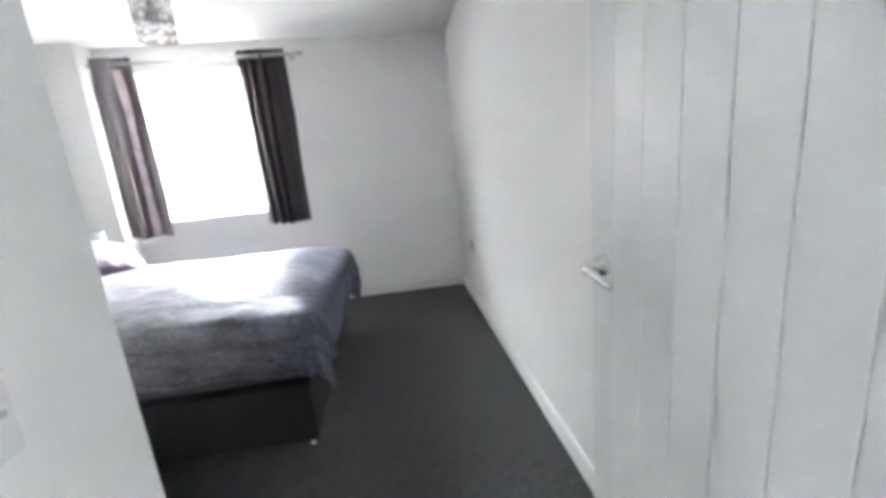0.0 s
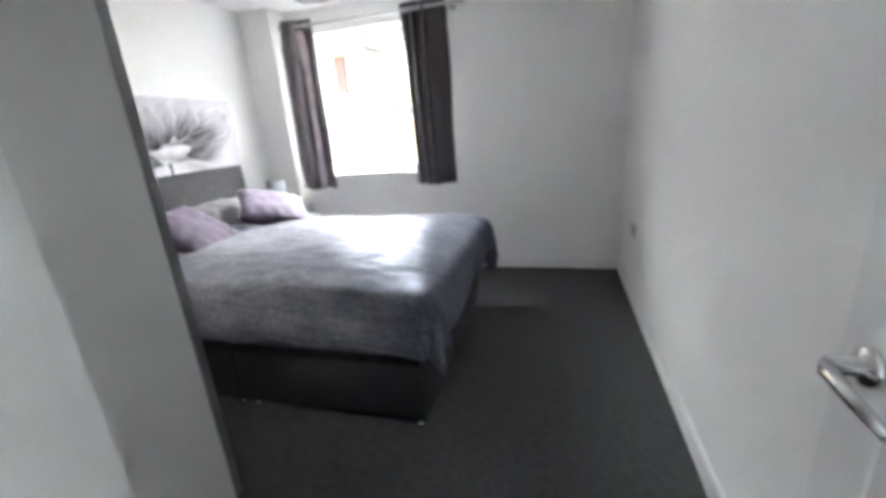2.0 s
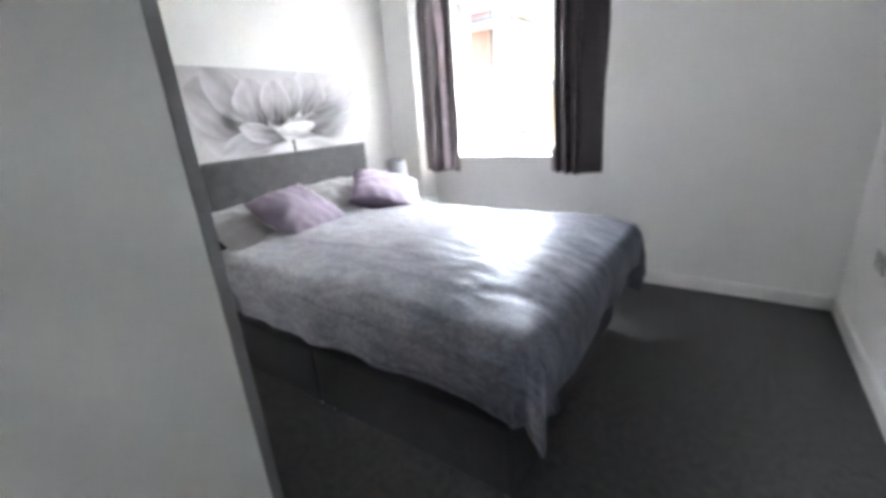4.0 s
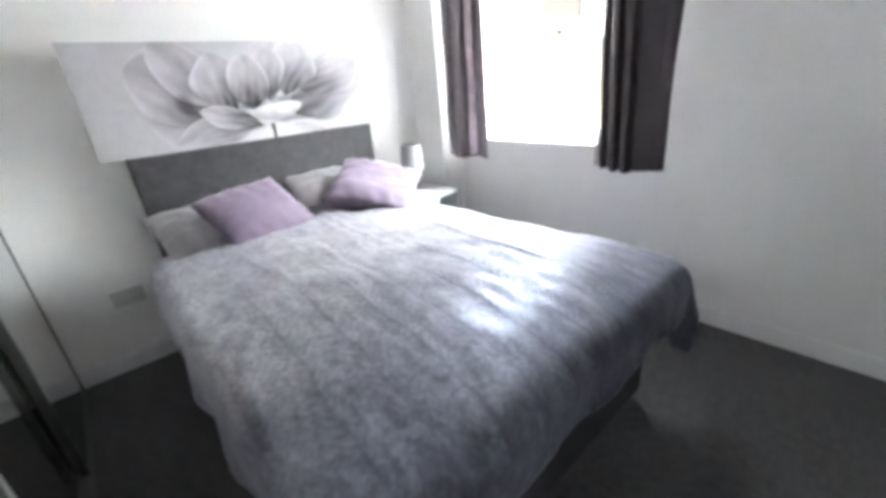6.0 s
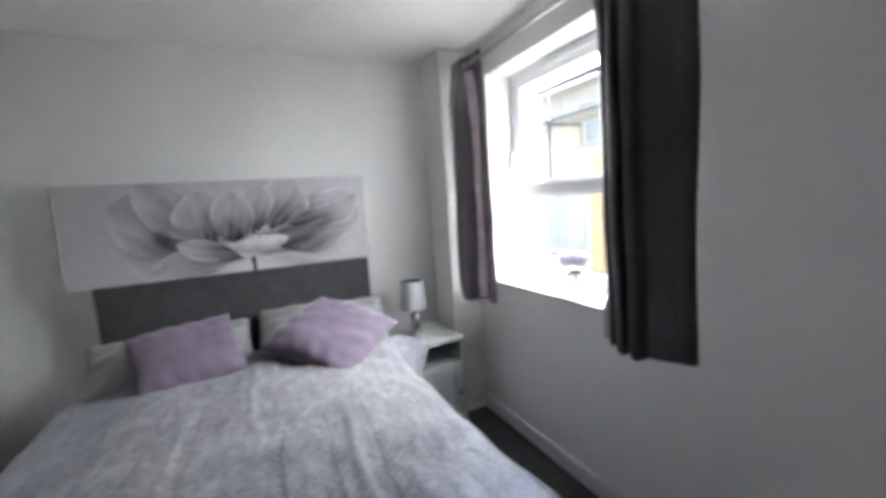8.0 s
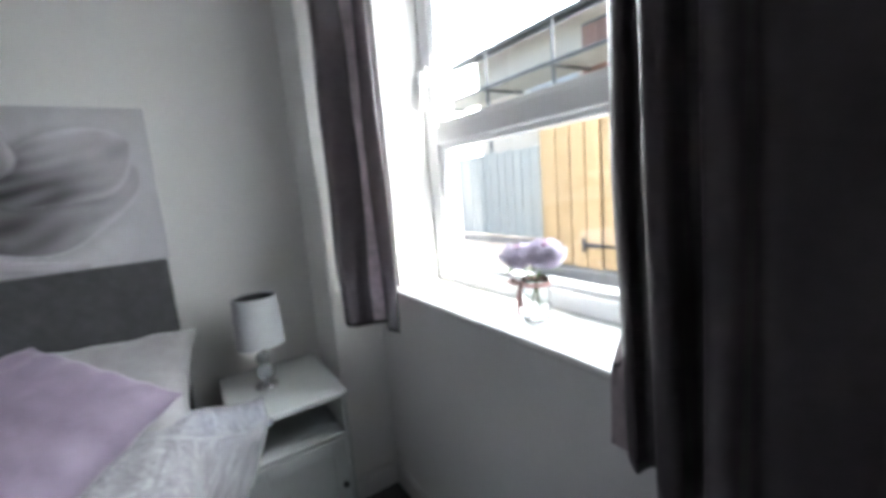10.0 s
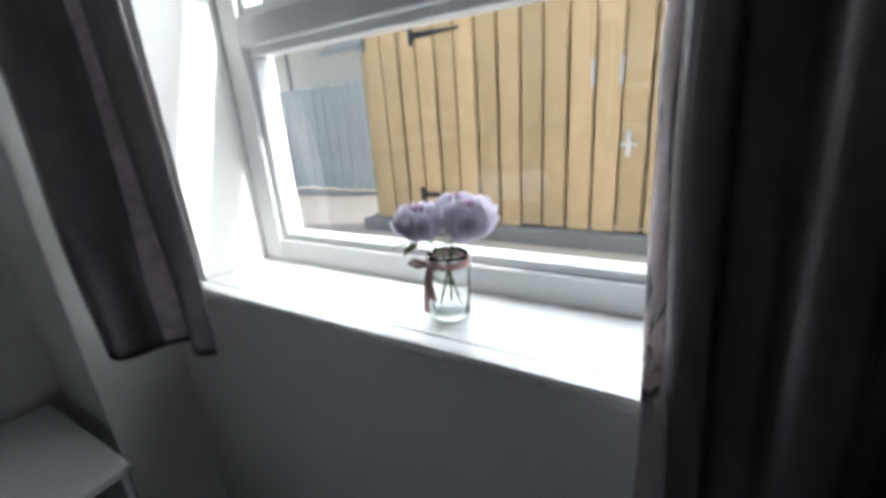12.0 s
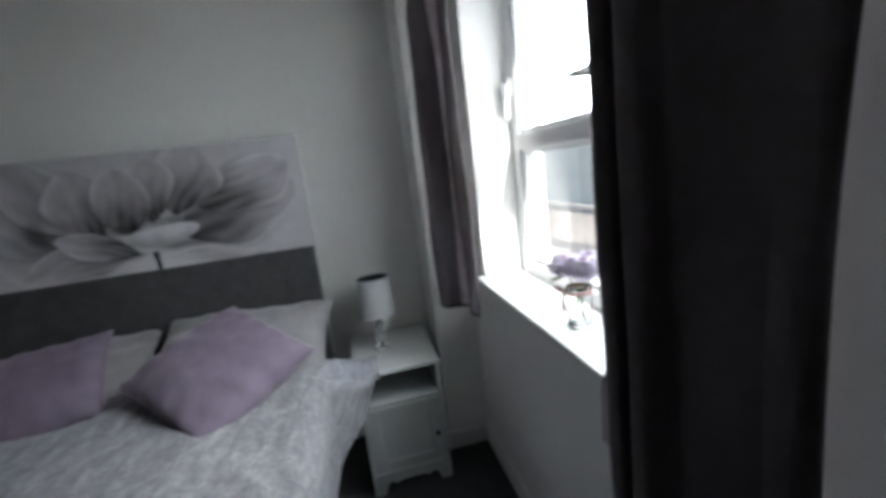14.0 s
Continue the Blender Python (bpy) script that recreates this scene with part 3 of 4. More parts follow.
gpart("end_panel", ward, box((WEND - 0.02, NY + 0.002, 0), (WEND, WY - 0.03, H - 0.004), bevel=0.002), M_PANEL, "plain pale panel")
gpart("end_post", ward, box((WEND - 0.026, WY - 0.03, 0), (WEND + 0.004, WY + 0.004, H - 0.004), bevel=0.003), M_GREY_EDGE, "dark grey aluminium post")
gpart("floor_track", ward, box((0.004, WY - 0.075, 0), (WEND - 0.03, WY + 0.002, 0.014), bevel=0.003), M_ALU)
gpart("top_track", ward, box((0.004, WY - 0.075, H - 0.05), (WEND - 0.03, WY + 0.002, H - 0.004), bevel=0.003), M_GREY_EDGE)
for x0, x1, dy in ((0.006, 0.74, 0.0), (0.70, WEND - 0.028, -0.035)):
    y = WY - 0.002 + dy
    leafp = gpart("sliding_door", ward, box((x0 + 0.006, y - 0.022, 0.026), (x1 - 0.006, y - 0.004, H - 0.07)), M_MIRROR, "mirror")
    for lo, hi in (((x0, y - 0.028, 0.016), (x0 + 0.010, y, H - 0.052)), ((x1 - 0.010, y - 0.028, 0.016), (x1, y, H - 0.052)),
                   ((x0 + 0.010, y - 0.028, 0.016), (x1 - 0.010, y, 0.034)), ((x0 + 0.010, y - 0.028, H - 0.08), (x1 - 0.010, y, H - 0.052))):
        ob = part("door_frame", box(lo, hi, bevel=0.002), M_ALU, leafp, "grey aluminium")
gpart("back_panel", ward, box((0.004, NY + 0.002, 0.02), (WEND - 0.022, NY + 0.012, H - 0.006)), M_PANEL)

# ---- bed ----
BX0, BX1, BY0, BY1 = 0.15, 2.07, -2.155, -0.775
bed = tagged(empty("divan_bed", (1.1, -1.46, 0)), "double divan bed with a dark charcoal fabric base", "bed")
for x0, x1 in ((BX0, 1.108), (1.112, BX1)):
    gpart("base", bed, box((x0, BY0, 0.045), (x1, BY1, 0.335), bevel=0.014), M_BASE)
gpart("mattress", bed, box((BX0 + 0.005, BY0 + 0.03, 0.336), (BX1 - 0.03, BY1 - 0.03, 0.57), bevel=0.05), M_MATTRESS, "grey cloth mattress")
for x in (BX0 + 0.06, 1.065, 1.155, BX1 - 0.035):
    for y in (BY0 + 0.035, BY1 - 0.035):
        ft = lathe([(0.0, 0), (0.019, 0), (0.021, 0.006), (0.019, 0.02), (0.012, 0.028), (0.012, 0.046), (0, 0.046)], 14)
        bmesh.ops.transform(ft, matrix=pose(x, y, 0), verts=ft.verts[:])
        gpart("castor", bed, ft, M_CHROME, "chrome castor", True)

head = tagged(empty("headboard", (0.1, -1.385, 0)), "charcoal velvet upholstered headboard against the white wall", "headboard")
gpart("panel", head, box((0.055, -2.07, 0.30), (0.135, -0.70, 1.103), bevel=0.012), M_HEAD)
for y in (-1.85, -0.95):
    gpart("strut", head, box((0.06, y - 0.03, 0.0), (0.08, y + 0.03, 0.305), bevel=0.003), M_BASE)

# duvet
DX0, DX1, DS, DN_HEAD, DZ = 0.40, 2.095, -2.09, -0.785, 0.655


def duvet_point(p, q):
    """Cloth coordinates in metres to a place: flat on the bed, rounded over its edges, hanging in soft folds."""
    DN = DN_HEAD + 0.05 * smooth01(1.55, 2.05, p)
    dx = max(0.0, p - DX1)
    ds, dn = max(0.0, DS - q), max(0.0, q - DN)
    dy = ds - dn
    d = math.hypot(dx, dy)
    bx, by = min(p, DX1), min(max(q, DS), DN)
    # crown of the filling, rolling over into the hanging sides
    reach = 0.36
    cx, cy = min(1.0, (DX1 - bx) / reach), min(1.0, min(by - DS, DN - by) / reach)
    crown = 0.058 * (1 - (1 - cx) ** 2) * (0.35 + 0.65 * (1 - (1 - cy) ** 2)) + 0.012 * (1 - (1 - cy) ** 2)
    z = DZ + crown
    z += 0.016 * wav(p, q, 0.3, 2.6) + 0.010 * wav(p, q, 1.7, 6) + 0.005 * wav(p * 0.5, q, 4.7, 19)
    # sharp creases where the cover was folded
    for line, lo, hi in ((-1.12, 1.15, 2.05), (-1.62, 0.95, 1.6), (-1.42, 0.6, 1.3)):
        z += 0.009 * math.exp(-((q - line + 0.05 * (p - 1.4) + 0.012 * wav(p, 0, line, 4)) / 0.013) ** 2) * smooth01(lo, lo + 0.15, p) * smooth01(hi, hi - 0.15, p)
    z += 0.012 * smooth01(0.9, 0.42, p) * math.sin(q * 17 + 3 * wav(p, q, 2, 2))
    x, y = bx, by
    if d > 0:
        ex, ey = dx / d, -dy / d
        r, a0 = 0.11, 0.2
        turn = min(a0 + d / r, math.pi / 2)
        out, drop = r * (math.sin(turn) - math.sin(a0)), r * (math.cos(a0) - math.cos(turn))
        drop += max(0.0, d - r * (math.pi / 2 - a0))
        along = (q if dx > abs(dy) else p)
        if dx > 0 and abs(dy) > 0:
            along = math.atan2(abs(dy), dx) * 0.5
        fold = smooth01(0.03, 0.33, drop)
        out += fold * (0.012 * math.sin(along * 13 + 2.5 * wav(p, q, 5, 1.7)) + 0.022 * wav(p, q, 3.3, 5) + 0.006 * wav(p, q, 7.7, 24) + 0.004)
        if dx > 0 and abs(dy) > 0:
            c2 = math.sin(math.atan2(abs(dy), dx) * 2)
            out += 0.03 * fold * c2 + 0.035 * fold * c2 * math.sin(math.atan2(abs(dy), dx) * 9)
            drop *= 1 - (0.06 if dy > 0 else -0.06) * c2
        nx, ny, nz = x + ex * out, y + ey * out, z - drop
        lay = smooth01(0.66, 0.52, p) if dn > 0 else 0.0
        if lay > 0:
            # the corner at the pillows lies over the bedside cabinet
            flat_z = max(0.594, z - 0.25 * dn - 0.02) + 0.026 * math.sin(p * 52 + 16 * dn + 2 * wav(p, q, 1, 3)) * smooth01(0.0, 0.12, dn) + 0.018
            nx, ny, nz = nx * (1 - lay) + (p + 0.05 * dn) * lay, ny * (1 - lay) + (y + 0.92 * dn) * lay, nz * (1 - lay) + flat_z * lay
        x, y, z = nx, ny, nz
        z = max(z, 0.03 + 0.02 * wav(p, q, 8, 9) + 0.02)
    return Vector((x, y, z))


def build_duvet():
    bm = bmesh.new()
    lay = bm.verts.layers.float_vector.new("cloth")
    nu, nv = 200, 200
    p0, p1 = DX0, DX1 + 0.262
    g = []
    for i in range(nu + 1):
        row = []
        for j in range(nv + 1):
            u, v = i / nu, j / nv
            hang_s = 0.315 + 0.02 * wav(u * 3, 0, 0, 1) - 0.03 * smooth01(0.75, 1, u)
            hang_n = 0.46 + 0.03 * wav(u * 3, 4, 0, 1) - 0.15 * smooth01(0.22, 0.05, u)
            q = (DS - hang_s) + v * ((DN_HEAD + hang_n) - (DS - hang_s))
            p = p0 + u * (p1 - p0) + 0.02 * wav(v * 4, 9, 0, 1) * u
            p += 0.26 * (1 - u) * smooth01(0.0, 0.28, DS - q)
            w = bm.verts.new(duvet_point(p, q))
            w[lay] = (p, q, 0)
            row.append(w)
        g.append(row)
    for i in range(nu):
        for j in range(nv):
            bm.faces.new((g[i][j], g[i + 1][j], g[i + 1][j + 1], g[i][j + 1]))
    return bm, g


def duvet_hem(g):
    """A narrow ragged edge of lining under the hem, coloured dark grey."""
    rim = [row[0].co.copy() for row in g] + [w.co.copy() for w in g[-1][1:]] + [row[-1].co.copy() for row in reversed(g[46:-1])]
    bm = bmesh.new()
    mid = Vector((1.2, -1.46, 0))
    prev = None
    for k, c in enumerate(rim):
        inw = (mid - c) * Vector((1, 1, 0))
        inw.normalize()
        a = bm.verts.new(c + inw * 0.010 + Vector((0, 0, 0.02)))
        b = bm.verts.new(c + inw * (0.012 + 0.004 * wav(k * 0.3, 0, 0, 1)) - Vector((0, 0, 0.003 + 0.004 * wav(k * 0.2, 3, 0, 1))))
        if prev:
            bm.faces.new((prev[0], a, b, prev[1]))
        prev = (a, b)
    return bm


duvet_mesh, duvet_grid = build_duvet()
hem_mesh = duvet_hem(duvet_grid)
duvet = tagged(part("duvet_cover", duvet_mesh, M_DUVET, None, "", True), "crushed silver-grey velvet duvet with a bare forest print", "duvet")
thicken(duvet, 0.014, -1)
thicken(part("hem", hem_mesh, M_HEM, duvet, "dark grey lining hem", True), 0.003)


def cushion(name, w, h, thick, m, mat, label, category, seed, group="", crumple=1.0):
    """A stuffed square of cloth with pinched corners, seams and creases."""
    bm = bmesh.new()
    n = 34
    top, bot = [], []
    for side, out in ((1, top), (-1, bot)):
        for i in range(n + 1):
            row = []
            for j in range(n + 1):
                a, b = 2 * i / n - 1, 2 * j / n - 1
                prof = (max(0, 1 - abs(a) ** 2.6) * max(0, 1 - abs(b) ** 2.6)) ** 0.42
                pin = 1 - 0.07 * (1 - abs(a) ** 2) * abs(b) ** 3
                pin2 = 1 - 0.07 * (1 - abs(b) ** 2) * abs(a) ** 3
                x, y = a * w / 2 * pin2, b * h / 2 * pin
                crease = crumple * (0.10 * wav(a + seed, b, side, 2.0) + 0.06 * wav(a * 1.0, b + seed, side, 5.5))
                cr2 = 0.15 * math.sin((a + b * 0.3) * 16 + seed) * (abs(b) ** 3) + 0.15 * math.sin((b - a * 0.3) * 15) * (abs(a) ** 3)
                z = side * thick / 2 * prof * (1 + crease + cr2) + 0.012 * wav(a, b, seed, 1.3)
                if side == -1 and (i in (0, n) or j in (0, n)):
                    row.append(top[i][j])
                else:
                    row.append(bm.verts.new((x, y, z)))
            out.append(row)
        for i in range(n):
            for j in range(n):
                f = (out[i][j], out[i + 1][j], out[i + 1][j + 1], out[i][j + 1])
                bm.faces.new(f if side == 1 else tuple(reversed(f)))
    ob = tagged(part(name, bm, mat, None, "", True), label, category, group)
    ob.matrix_world = m
    return ob


# pillows lean on the headboard; the local x axis runs along the bed's width, local z is the front
def leaning(x, y, z, tilt, spin, turn=0):
    return Matrix.Translation((x, y, z)) @ pose(0, 0, 0, 0, 0, 90 + turn) @ pose(0, 0, 0, 90 - tilt, 0, 0) @ pose(0, 0, 0, 0, 0, spin)


cushion("pillow", 0.72, 0.46, 0.16, leaning(0.345, -1.735, 0.725, 62, 3, 2), M_SATIN, "pale grey satin pillow leaning on the headboard", "pillow", 2.0, "pillows on the bed", 2.6)
cushion("pillow", 0.72, 0.46, 0.16, leaning(0.34, -1.03, 0.735, 58, -3, -3), M_SATIN, "pale grey satin pillow leaning on the headboard", "pillow", 5.0, "pillows on the bed", 2.6)
cushion("scatter_cushion", 0.44, 0.41, 0.15, leaning(0.50, -1.66, 0.79, 58, 9, 4), M_LILAC, "lilac velvet scatter cushion leaning on a pillow", "cushion", 7.0, "cushions on the bed")
ux = Vector((0.30, 0.31, -0.12)).normalized()
uz = Vector((0.28, 0.05, 0.46)).normalized()
uy = uz.cross(ux).normalized()
uz = ux.cross(uy)
corner_up = Matrix.Translation((0.615, -1.03, 0.80)) @ Matrix((ux, uy, uz)).transposed().to_4x4()
cushion("scatter_cushion", 0.48, 0.46, 0.16, corner_up, M_LILAC, "lilac velvet scatter cushion turned on its corner", "cushion", 11.0, "cushions on the bed")

# ---- painting ----
PY0, PY1, PZ0, PZ1, PXF = -2.165, -0.69, 1.104, 1.604, 0.126
picture = tagged(empty("canvas_picture", (0.1, -1.43, PZ0)), "wide canvas of a pale lilac-grey flower resting on the headboard", "painting")


def petal_shade(y, z):
    """Colour of the painted bloom at y, z of the canvas, in canvas metres from its lower left."""
    w1 = 0.05 * wav(y, z, 3.1, 4.5)
    w2 = 0.05 * wav(y, z, 8.7, 4.5)
    col = Vector((0.54, 0.535, 0.555)) * (1 + 0.05 * wav(y, z, 1.0, 3))
    # broad petals, the farthest first: root, direction, length, width
    petals = ((0.95, 0.14, 20, 0.52, 0.26), (1.03, 0.23, 22, 0.44, 0.19), (0.60, 0.15, 184, 0.36, 0.20), (0.56, 0.17, 148, 0.42, 0.26),
              (0.94, 0.22, 66, 0.29, 0.20), (0.66, 0.16, 134, 0.46, 0.19), (0.83, 0.21, 82, 0.25, 0.16), (0.63, 0.16, 102, 0.31, 0.20),
              (0.74, 0.15, 88, 0.31, 0.19), (0.76, 0.07, 182, 0.44, 0.13), (0.77, 0.065, 160, 0.33, 0.105), (0.84, 0.05, -4, 0.42, 0.05))
    for k, (ry, rz, ang, length, width) in enumerate(petals):
        a = radians(ang)
        dx, dz = y + w1 - ry, z + w2 - rz
        u = (dx * math.cos(a) + dz * math.sin(a)) / length
        v = (-dx * math.sin(a) + dz * math.cos(a)) / (width * 1.3)
        if not 0 < u < 1.05:
            continue
        half = 0.5 * math.sin(math.pi * min(1.0, u) ** 1.25) ** 0.6 if u < 1 else 0
        if half <= 0.02:
            continue
        e = abs(v) / half
        if e < 1:
            vein = 0.05 * math.sin(v * 34 + 6 * u + k) * (1 - u)
            tone = 0.10 + 0.40 * smooth01(0.0, 0.95, u) + vein + 0.10 * wav(u * 3, v * 4, k * 1.7, 1.5)
            tone += 0.12 * smooth01(-0.3, 0.9, v / half) - 0.05
            tip = smooth01(0.72, 1.0, e) * smooth01(0.35, 0.8, u)
            c = Vector((tone, tone * 0.965, tone * 1.02)).lerp(Vector((0.73, 0.72, 0.74)), 0.7 * tip)
            col = col.lerp(c, smooth01(1.0, 0.93, e) * smooth01(1.04, 0.97, u))
        elif e < 1.25:
            col = col * (1 - 0.28 * smooth01(1.25, 1.0, e) * smooth01(1.0, 0.3, u))
    # deep folds round the heart, the bright bowl in front and the stalk below it
    for cy, cz, ry, rz in ((0.72, 0.185, 0.11, 0.030), (0.93, 0.20, 0.14, 0.034), (0.72, 0.068, 0.10, 0.020), (0.95, 0.095, 0.14, 0.026), (0.42, 0.20, 0.06, 0.08)):
        d = math.hypot((y - cy) / ry, (z - cz) / rz)
        col = col * (1 - 0.6 * smooth01(1.1, 0.2, d + 0.3 * wav(y, z, 5, 14)))
    bowl = math.hypot((y - 0.868) / 0.155, (z - 0.140 - 0.5 * (y - 0.868) ** 2 - 0.10 * (y - 0.868)) / 0.047)
    if bowl < 1.0:
        tone = 0.36 + 0.36 * smooth01(0.10, 0.18, z + 0.02 * wav(y, z, 2, 18))
        col = col.lerp(Vector((tone, tone * 0.985, tone * 1.01)), 0.95 * smooth01(1.0, 0.86, bowl))
    if z < 0.085:
        wedge = smooth01(0.30, 0.05, abs(y - 0.86))
        col = col.lerp(Vector((0.66, 0.65, 0.66)), 0.8 * wedge * smooth01(0.085, 0.055, z + 0.1 * abs(y - 0.82)))
    if abs(y - 0.823 + 0.05 * (z - 0.03)) < 0.011 and z < 0.08:
        col = Vector((0.03, 0.03, 0.035))
    return col


def build_canvas():
    bm = bmesh.new()
    lay = bm.verts.layers.float_color.new("paint")
    nu, nv = 300, 105
    g = []
    for i in range(nu + 1):
        row = []
        for j in range(nv + 1):
            y, z = i / nu * (PY1 - PY0), j / nv * (PZ1 - PZ0)
            w = bm.verts.new((PXF, PY0 + y, PZ0 + z))
            c = petal_shade(y, z)
            w[lay] = (c.x, c.y, c.z, 1)
            row.append(w)
        g.append(row)
    for i in range(nu):
        for j in range(nv):
            bm.faces.new((g[i][j], g[i + 1][j], g[i + 1][j + 1], g[i][j + 1]))
    return bm


gpart("canvas", picture, build_canvas(), M_CANVAS, "painted canvas")
gpart("stretcher", picture, box((PXF - 0.034, PY0, PZ0), (PXF - 0.001, PY1, PZ1), bevel=0.002), M_CANVAS_SIDE, "wrapped canvas edge")
for k in range(16):
    a = k * 2.4
    y, z = PY0 + 0.86 + 0.06 * math.cos(a) * (k / 16) ** 0.5, PZ0 + 0.208 + 0.028 * math.sin(a) * (k / 16) ** 0.5
    gem = lathe([(0, 0), (0.005, 0.001), (0.0035, 0.003), (0, 0.0045)], 8)
    bmesh.ops.transform(gem, matrix=pose(PXF, y, z, 0, 90, 0), verts=gem.verts[:])
    gpart("crystal", picture, gem, M_CHROME, "small glittering crystal")

# ---- bedside cabinet ----
NSX0, NSX1, NSY0, NSY1, NSH = 0.022, 0.472, -0.60, -0.245, 0.588
night = tagged(empty("bedside_cabinet", (0.25, -0.42, 0)), "pale grey painted bedside cabinet with open niche and panelled door", "bedside cabinet")
gpart("top", night, box((NSX0, NSY0 - 0.012, NSH - 0.018), (NSX1 + 0.012, NSY1 + 0.008, NSH), bevel=0.005), M_NIGHT)
for y in (NSY0, NSY1 - 0.016):
    gpart("side", night, box((NSX0 + 0.004, y, 0.0), (NSX1 - 0.004, y + 0.016, NSH - 0.018), bevel=0.0015), M_NIGHT)
gpart("back", night, box((NSX0 + 0.004, NSY0 + 0.016, 0.04), (NSX0 + 0.012, NSY1 - 0.016, NSH - 0.018)), M_NIGHT)
gpart("shelf", night, box((NSX0 + 0.012, NSY0 + 0.016, 0.415), (NSX1 - 0.004, NSY1 - 0.016, 0.431), bevel=0.0015), M_NIGHT)
gpart("bottom", night, box((NSX0 + 0.012, NSY0 + 0.016, 0.085), (NSX1 - 0.024, NSY1 - 0.016, 0.1), bevel=0.0015), M_NIGHT)
y0, y1, z0, z1 = NSY0 + 0.018, NSY1 - 0.018, 0.104, 0.412
nd = gpart("door", night, box((NSX1 - 0.018, y0 + 0.045, z0 + 0.045), (NSX1 - 0.010, y1 - 0.045, z1 - 0.045)), M_NIGHT)
for lo, hi in (((y0, z0), (y0 + 0.05, z1)), ((y1 - 0.05, z0), (y1, z1)), ((y0 + 0.05, z0), (y1 - 0.05, z0 + 0.05)), ((y0 + 0.05, z1 - 0.05), (y1 - 0.05, z1))):
    part("rail", box((NSX1 - 0.022, lo[0], lo[1]), (NSX1 - 0.002, hi[0], hi[1]), bevel=0.003), M_NIGHT, nd)
kb = lathe([(0, 0), (0.005, 0), (0.005, 0.01), (0.010, 0.014), (0.011, 0.02), (0.007, 0.025), (0, 0.026)], 14)
bmesh.ops.transform(kb, matrix=pose(NSX1 - 0.002, y1 - 0.024, 0.245, 0, 90, 0), verts=kb.verts[:])
part("knob", kb, M_DARK, nd, "small black knob", True)


def apron():
    """A board with two feet and a scalloped cut-out between them."""
    bm = bmesh.new()
    outline = [(NSY0, 0.0)]
    for k in range(25):
        t = k / 24
        y = NSY0 + 0.05 + t * (NSY1 - NSY0 - 0.10)
        s = abs(2 * t - 1)
        z = 0.0 + 0.052 * (1 - smooth01(0.86, 1.0, s)) - 0.012 * math.exp(-((s - 0.55) / 0.1) ** 2)
        outline.append((y, max(z, 0.0)))
    outline += [(NSY1, 0.0), (NSY1, 0.1), (NSY0, 0.1)]
    a = [bm.verts.new((NSX1 - 0.018, y, z)) for y, z in outline]
    b = [bm.verts.new((NSX1, y, z)) for y, z in outline]
    bm.faces.new(list(reversed(a))), bm.faces.new(b)
    for k in range(len(a)):
        bm.faces.new((a[k], a[(k + 1) % len(a)], b[(k + 1) % len(a)], b[k]))
    bmesh.ops.recalc_face_normals(bm, faces=bm.faces[:])
    return bm


gpart("plinth", night, apron(), M_NIGHT, "scalloped plinth board")

# ---- table lamp ----
lamp = tagged(empty("table_lamp", (0.235, -0.462, NSH)), "silver drum-shade table lamp on a stacked glass ball base", "table lamp")
part("base", lathe([(0, 0), (0.042, 0), (0.044, 0.006), (0.03, 0.014), (0.012, 0.018), (0.010, 0.03), (0, 0.03)], 24), M_CHROME, lamp, "chrome foot", True)
for z, r in ((0.058, 0.030), (0.112, 0.026)):
    part("glass_ball", lathe([(0.002, -r)] + [(r * math.sin(a), -r * math.cos(a)) for a in [math.pi * k / 12 for k in range(1, 12)]] + [(0.002, r)], 20, at=(0, 0, z)), M_CRYSTAL, lamp, "clear glass ball", True)
part("stem", tube([(0, 0, 0.028), (0, 0, 0.2)], 0.006, 10), M_CHROME, lamp, "chrome", True)
part("collar", lathe([(0.004, 0.128), (0.016, 0.130), (0.016, 0.136), (0.009, 0.14), (0.009, 0.165), (0.004, 0.166)], 16), M_CHROME, lamp, "chrome", True)
sh = part("shade", lathe([(0.083, 0.168), (0.0735, 0.343)], 40), M_SHADE, lamp, "silver cloth drum shade", True)
part("shade_lining", lathe([(0.0812, 0.169), (0.0717, 0.342)], 40), M_SHADE_IN, lamp, "dark lining", True)
for r, z in ((0.0825, 0.168), (0.073, 0.343)):
    part("shade_ring", lathe([(r - 0.002, z - 0.0025), (r + 0.0012, z - 0.0025), (r + 0.0012, z + 0.0025), (r - 0.002, z + 0.0025), (r - 0.002, z - 0.0025)], 40), M_SHADE, lamp)
for k in range(3):
    a = 2 * math.pi * k / 3
    part("shade_arm", tube([(0.006 * math.cos(a), 0.006 * math.sin(a), 0.19), (0.079 * math.cos(a), 0.079 * math.sin(a), 0.2)], 0.0014, 6), M_CHROME, lamp)

# ---- curtains ----
CZ, CYP = 2.185, -0.105
pole = tagged(empty("curtain_pole", (1.05, CYP, CZ)), "satin steel curtain pole over the window", "curtain pole")
gpart("rod", pole, tube([(0.292, CYP, CZ), (1.9, CYP, CZ)], 0.0125, 14), M_STEEL, "", True)
for x in (1.9,):
    fin = lathe([(0.0, 0), (0.0165, 0), (0.0175, 0.012), (0.0175, 0.03), (0.013, 0.036), (0, 0.037)], 16)
    bmesh.ops.transform(fin, matrix=pose(x, CYP, CZ, 0, 90, 0), verts=fin.verts[:])
    gpart("finial", pole, fin, M_STEEL, "", True)
for x in (0.42, 1.84):
    gpart("bracket", pole, box((x - 0.011, CYP - 0.004, CZ - 0.03), (x + 0.011, -0.001, CZ - 0.0135), bevel=0.003), M_STEEL)


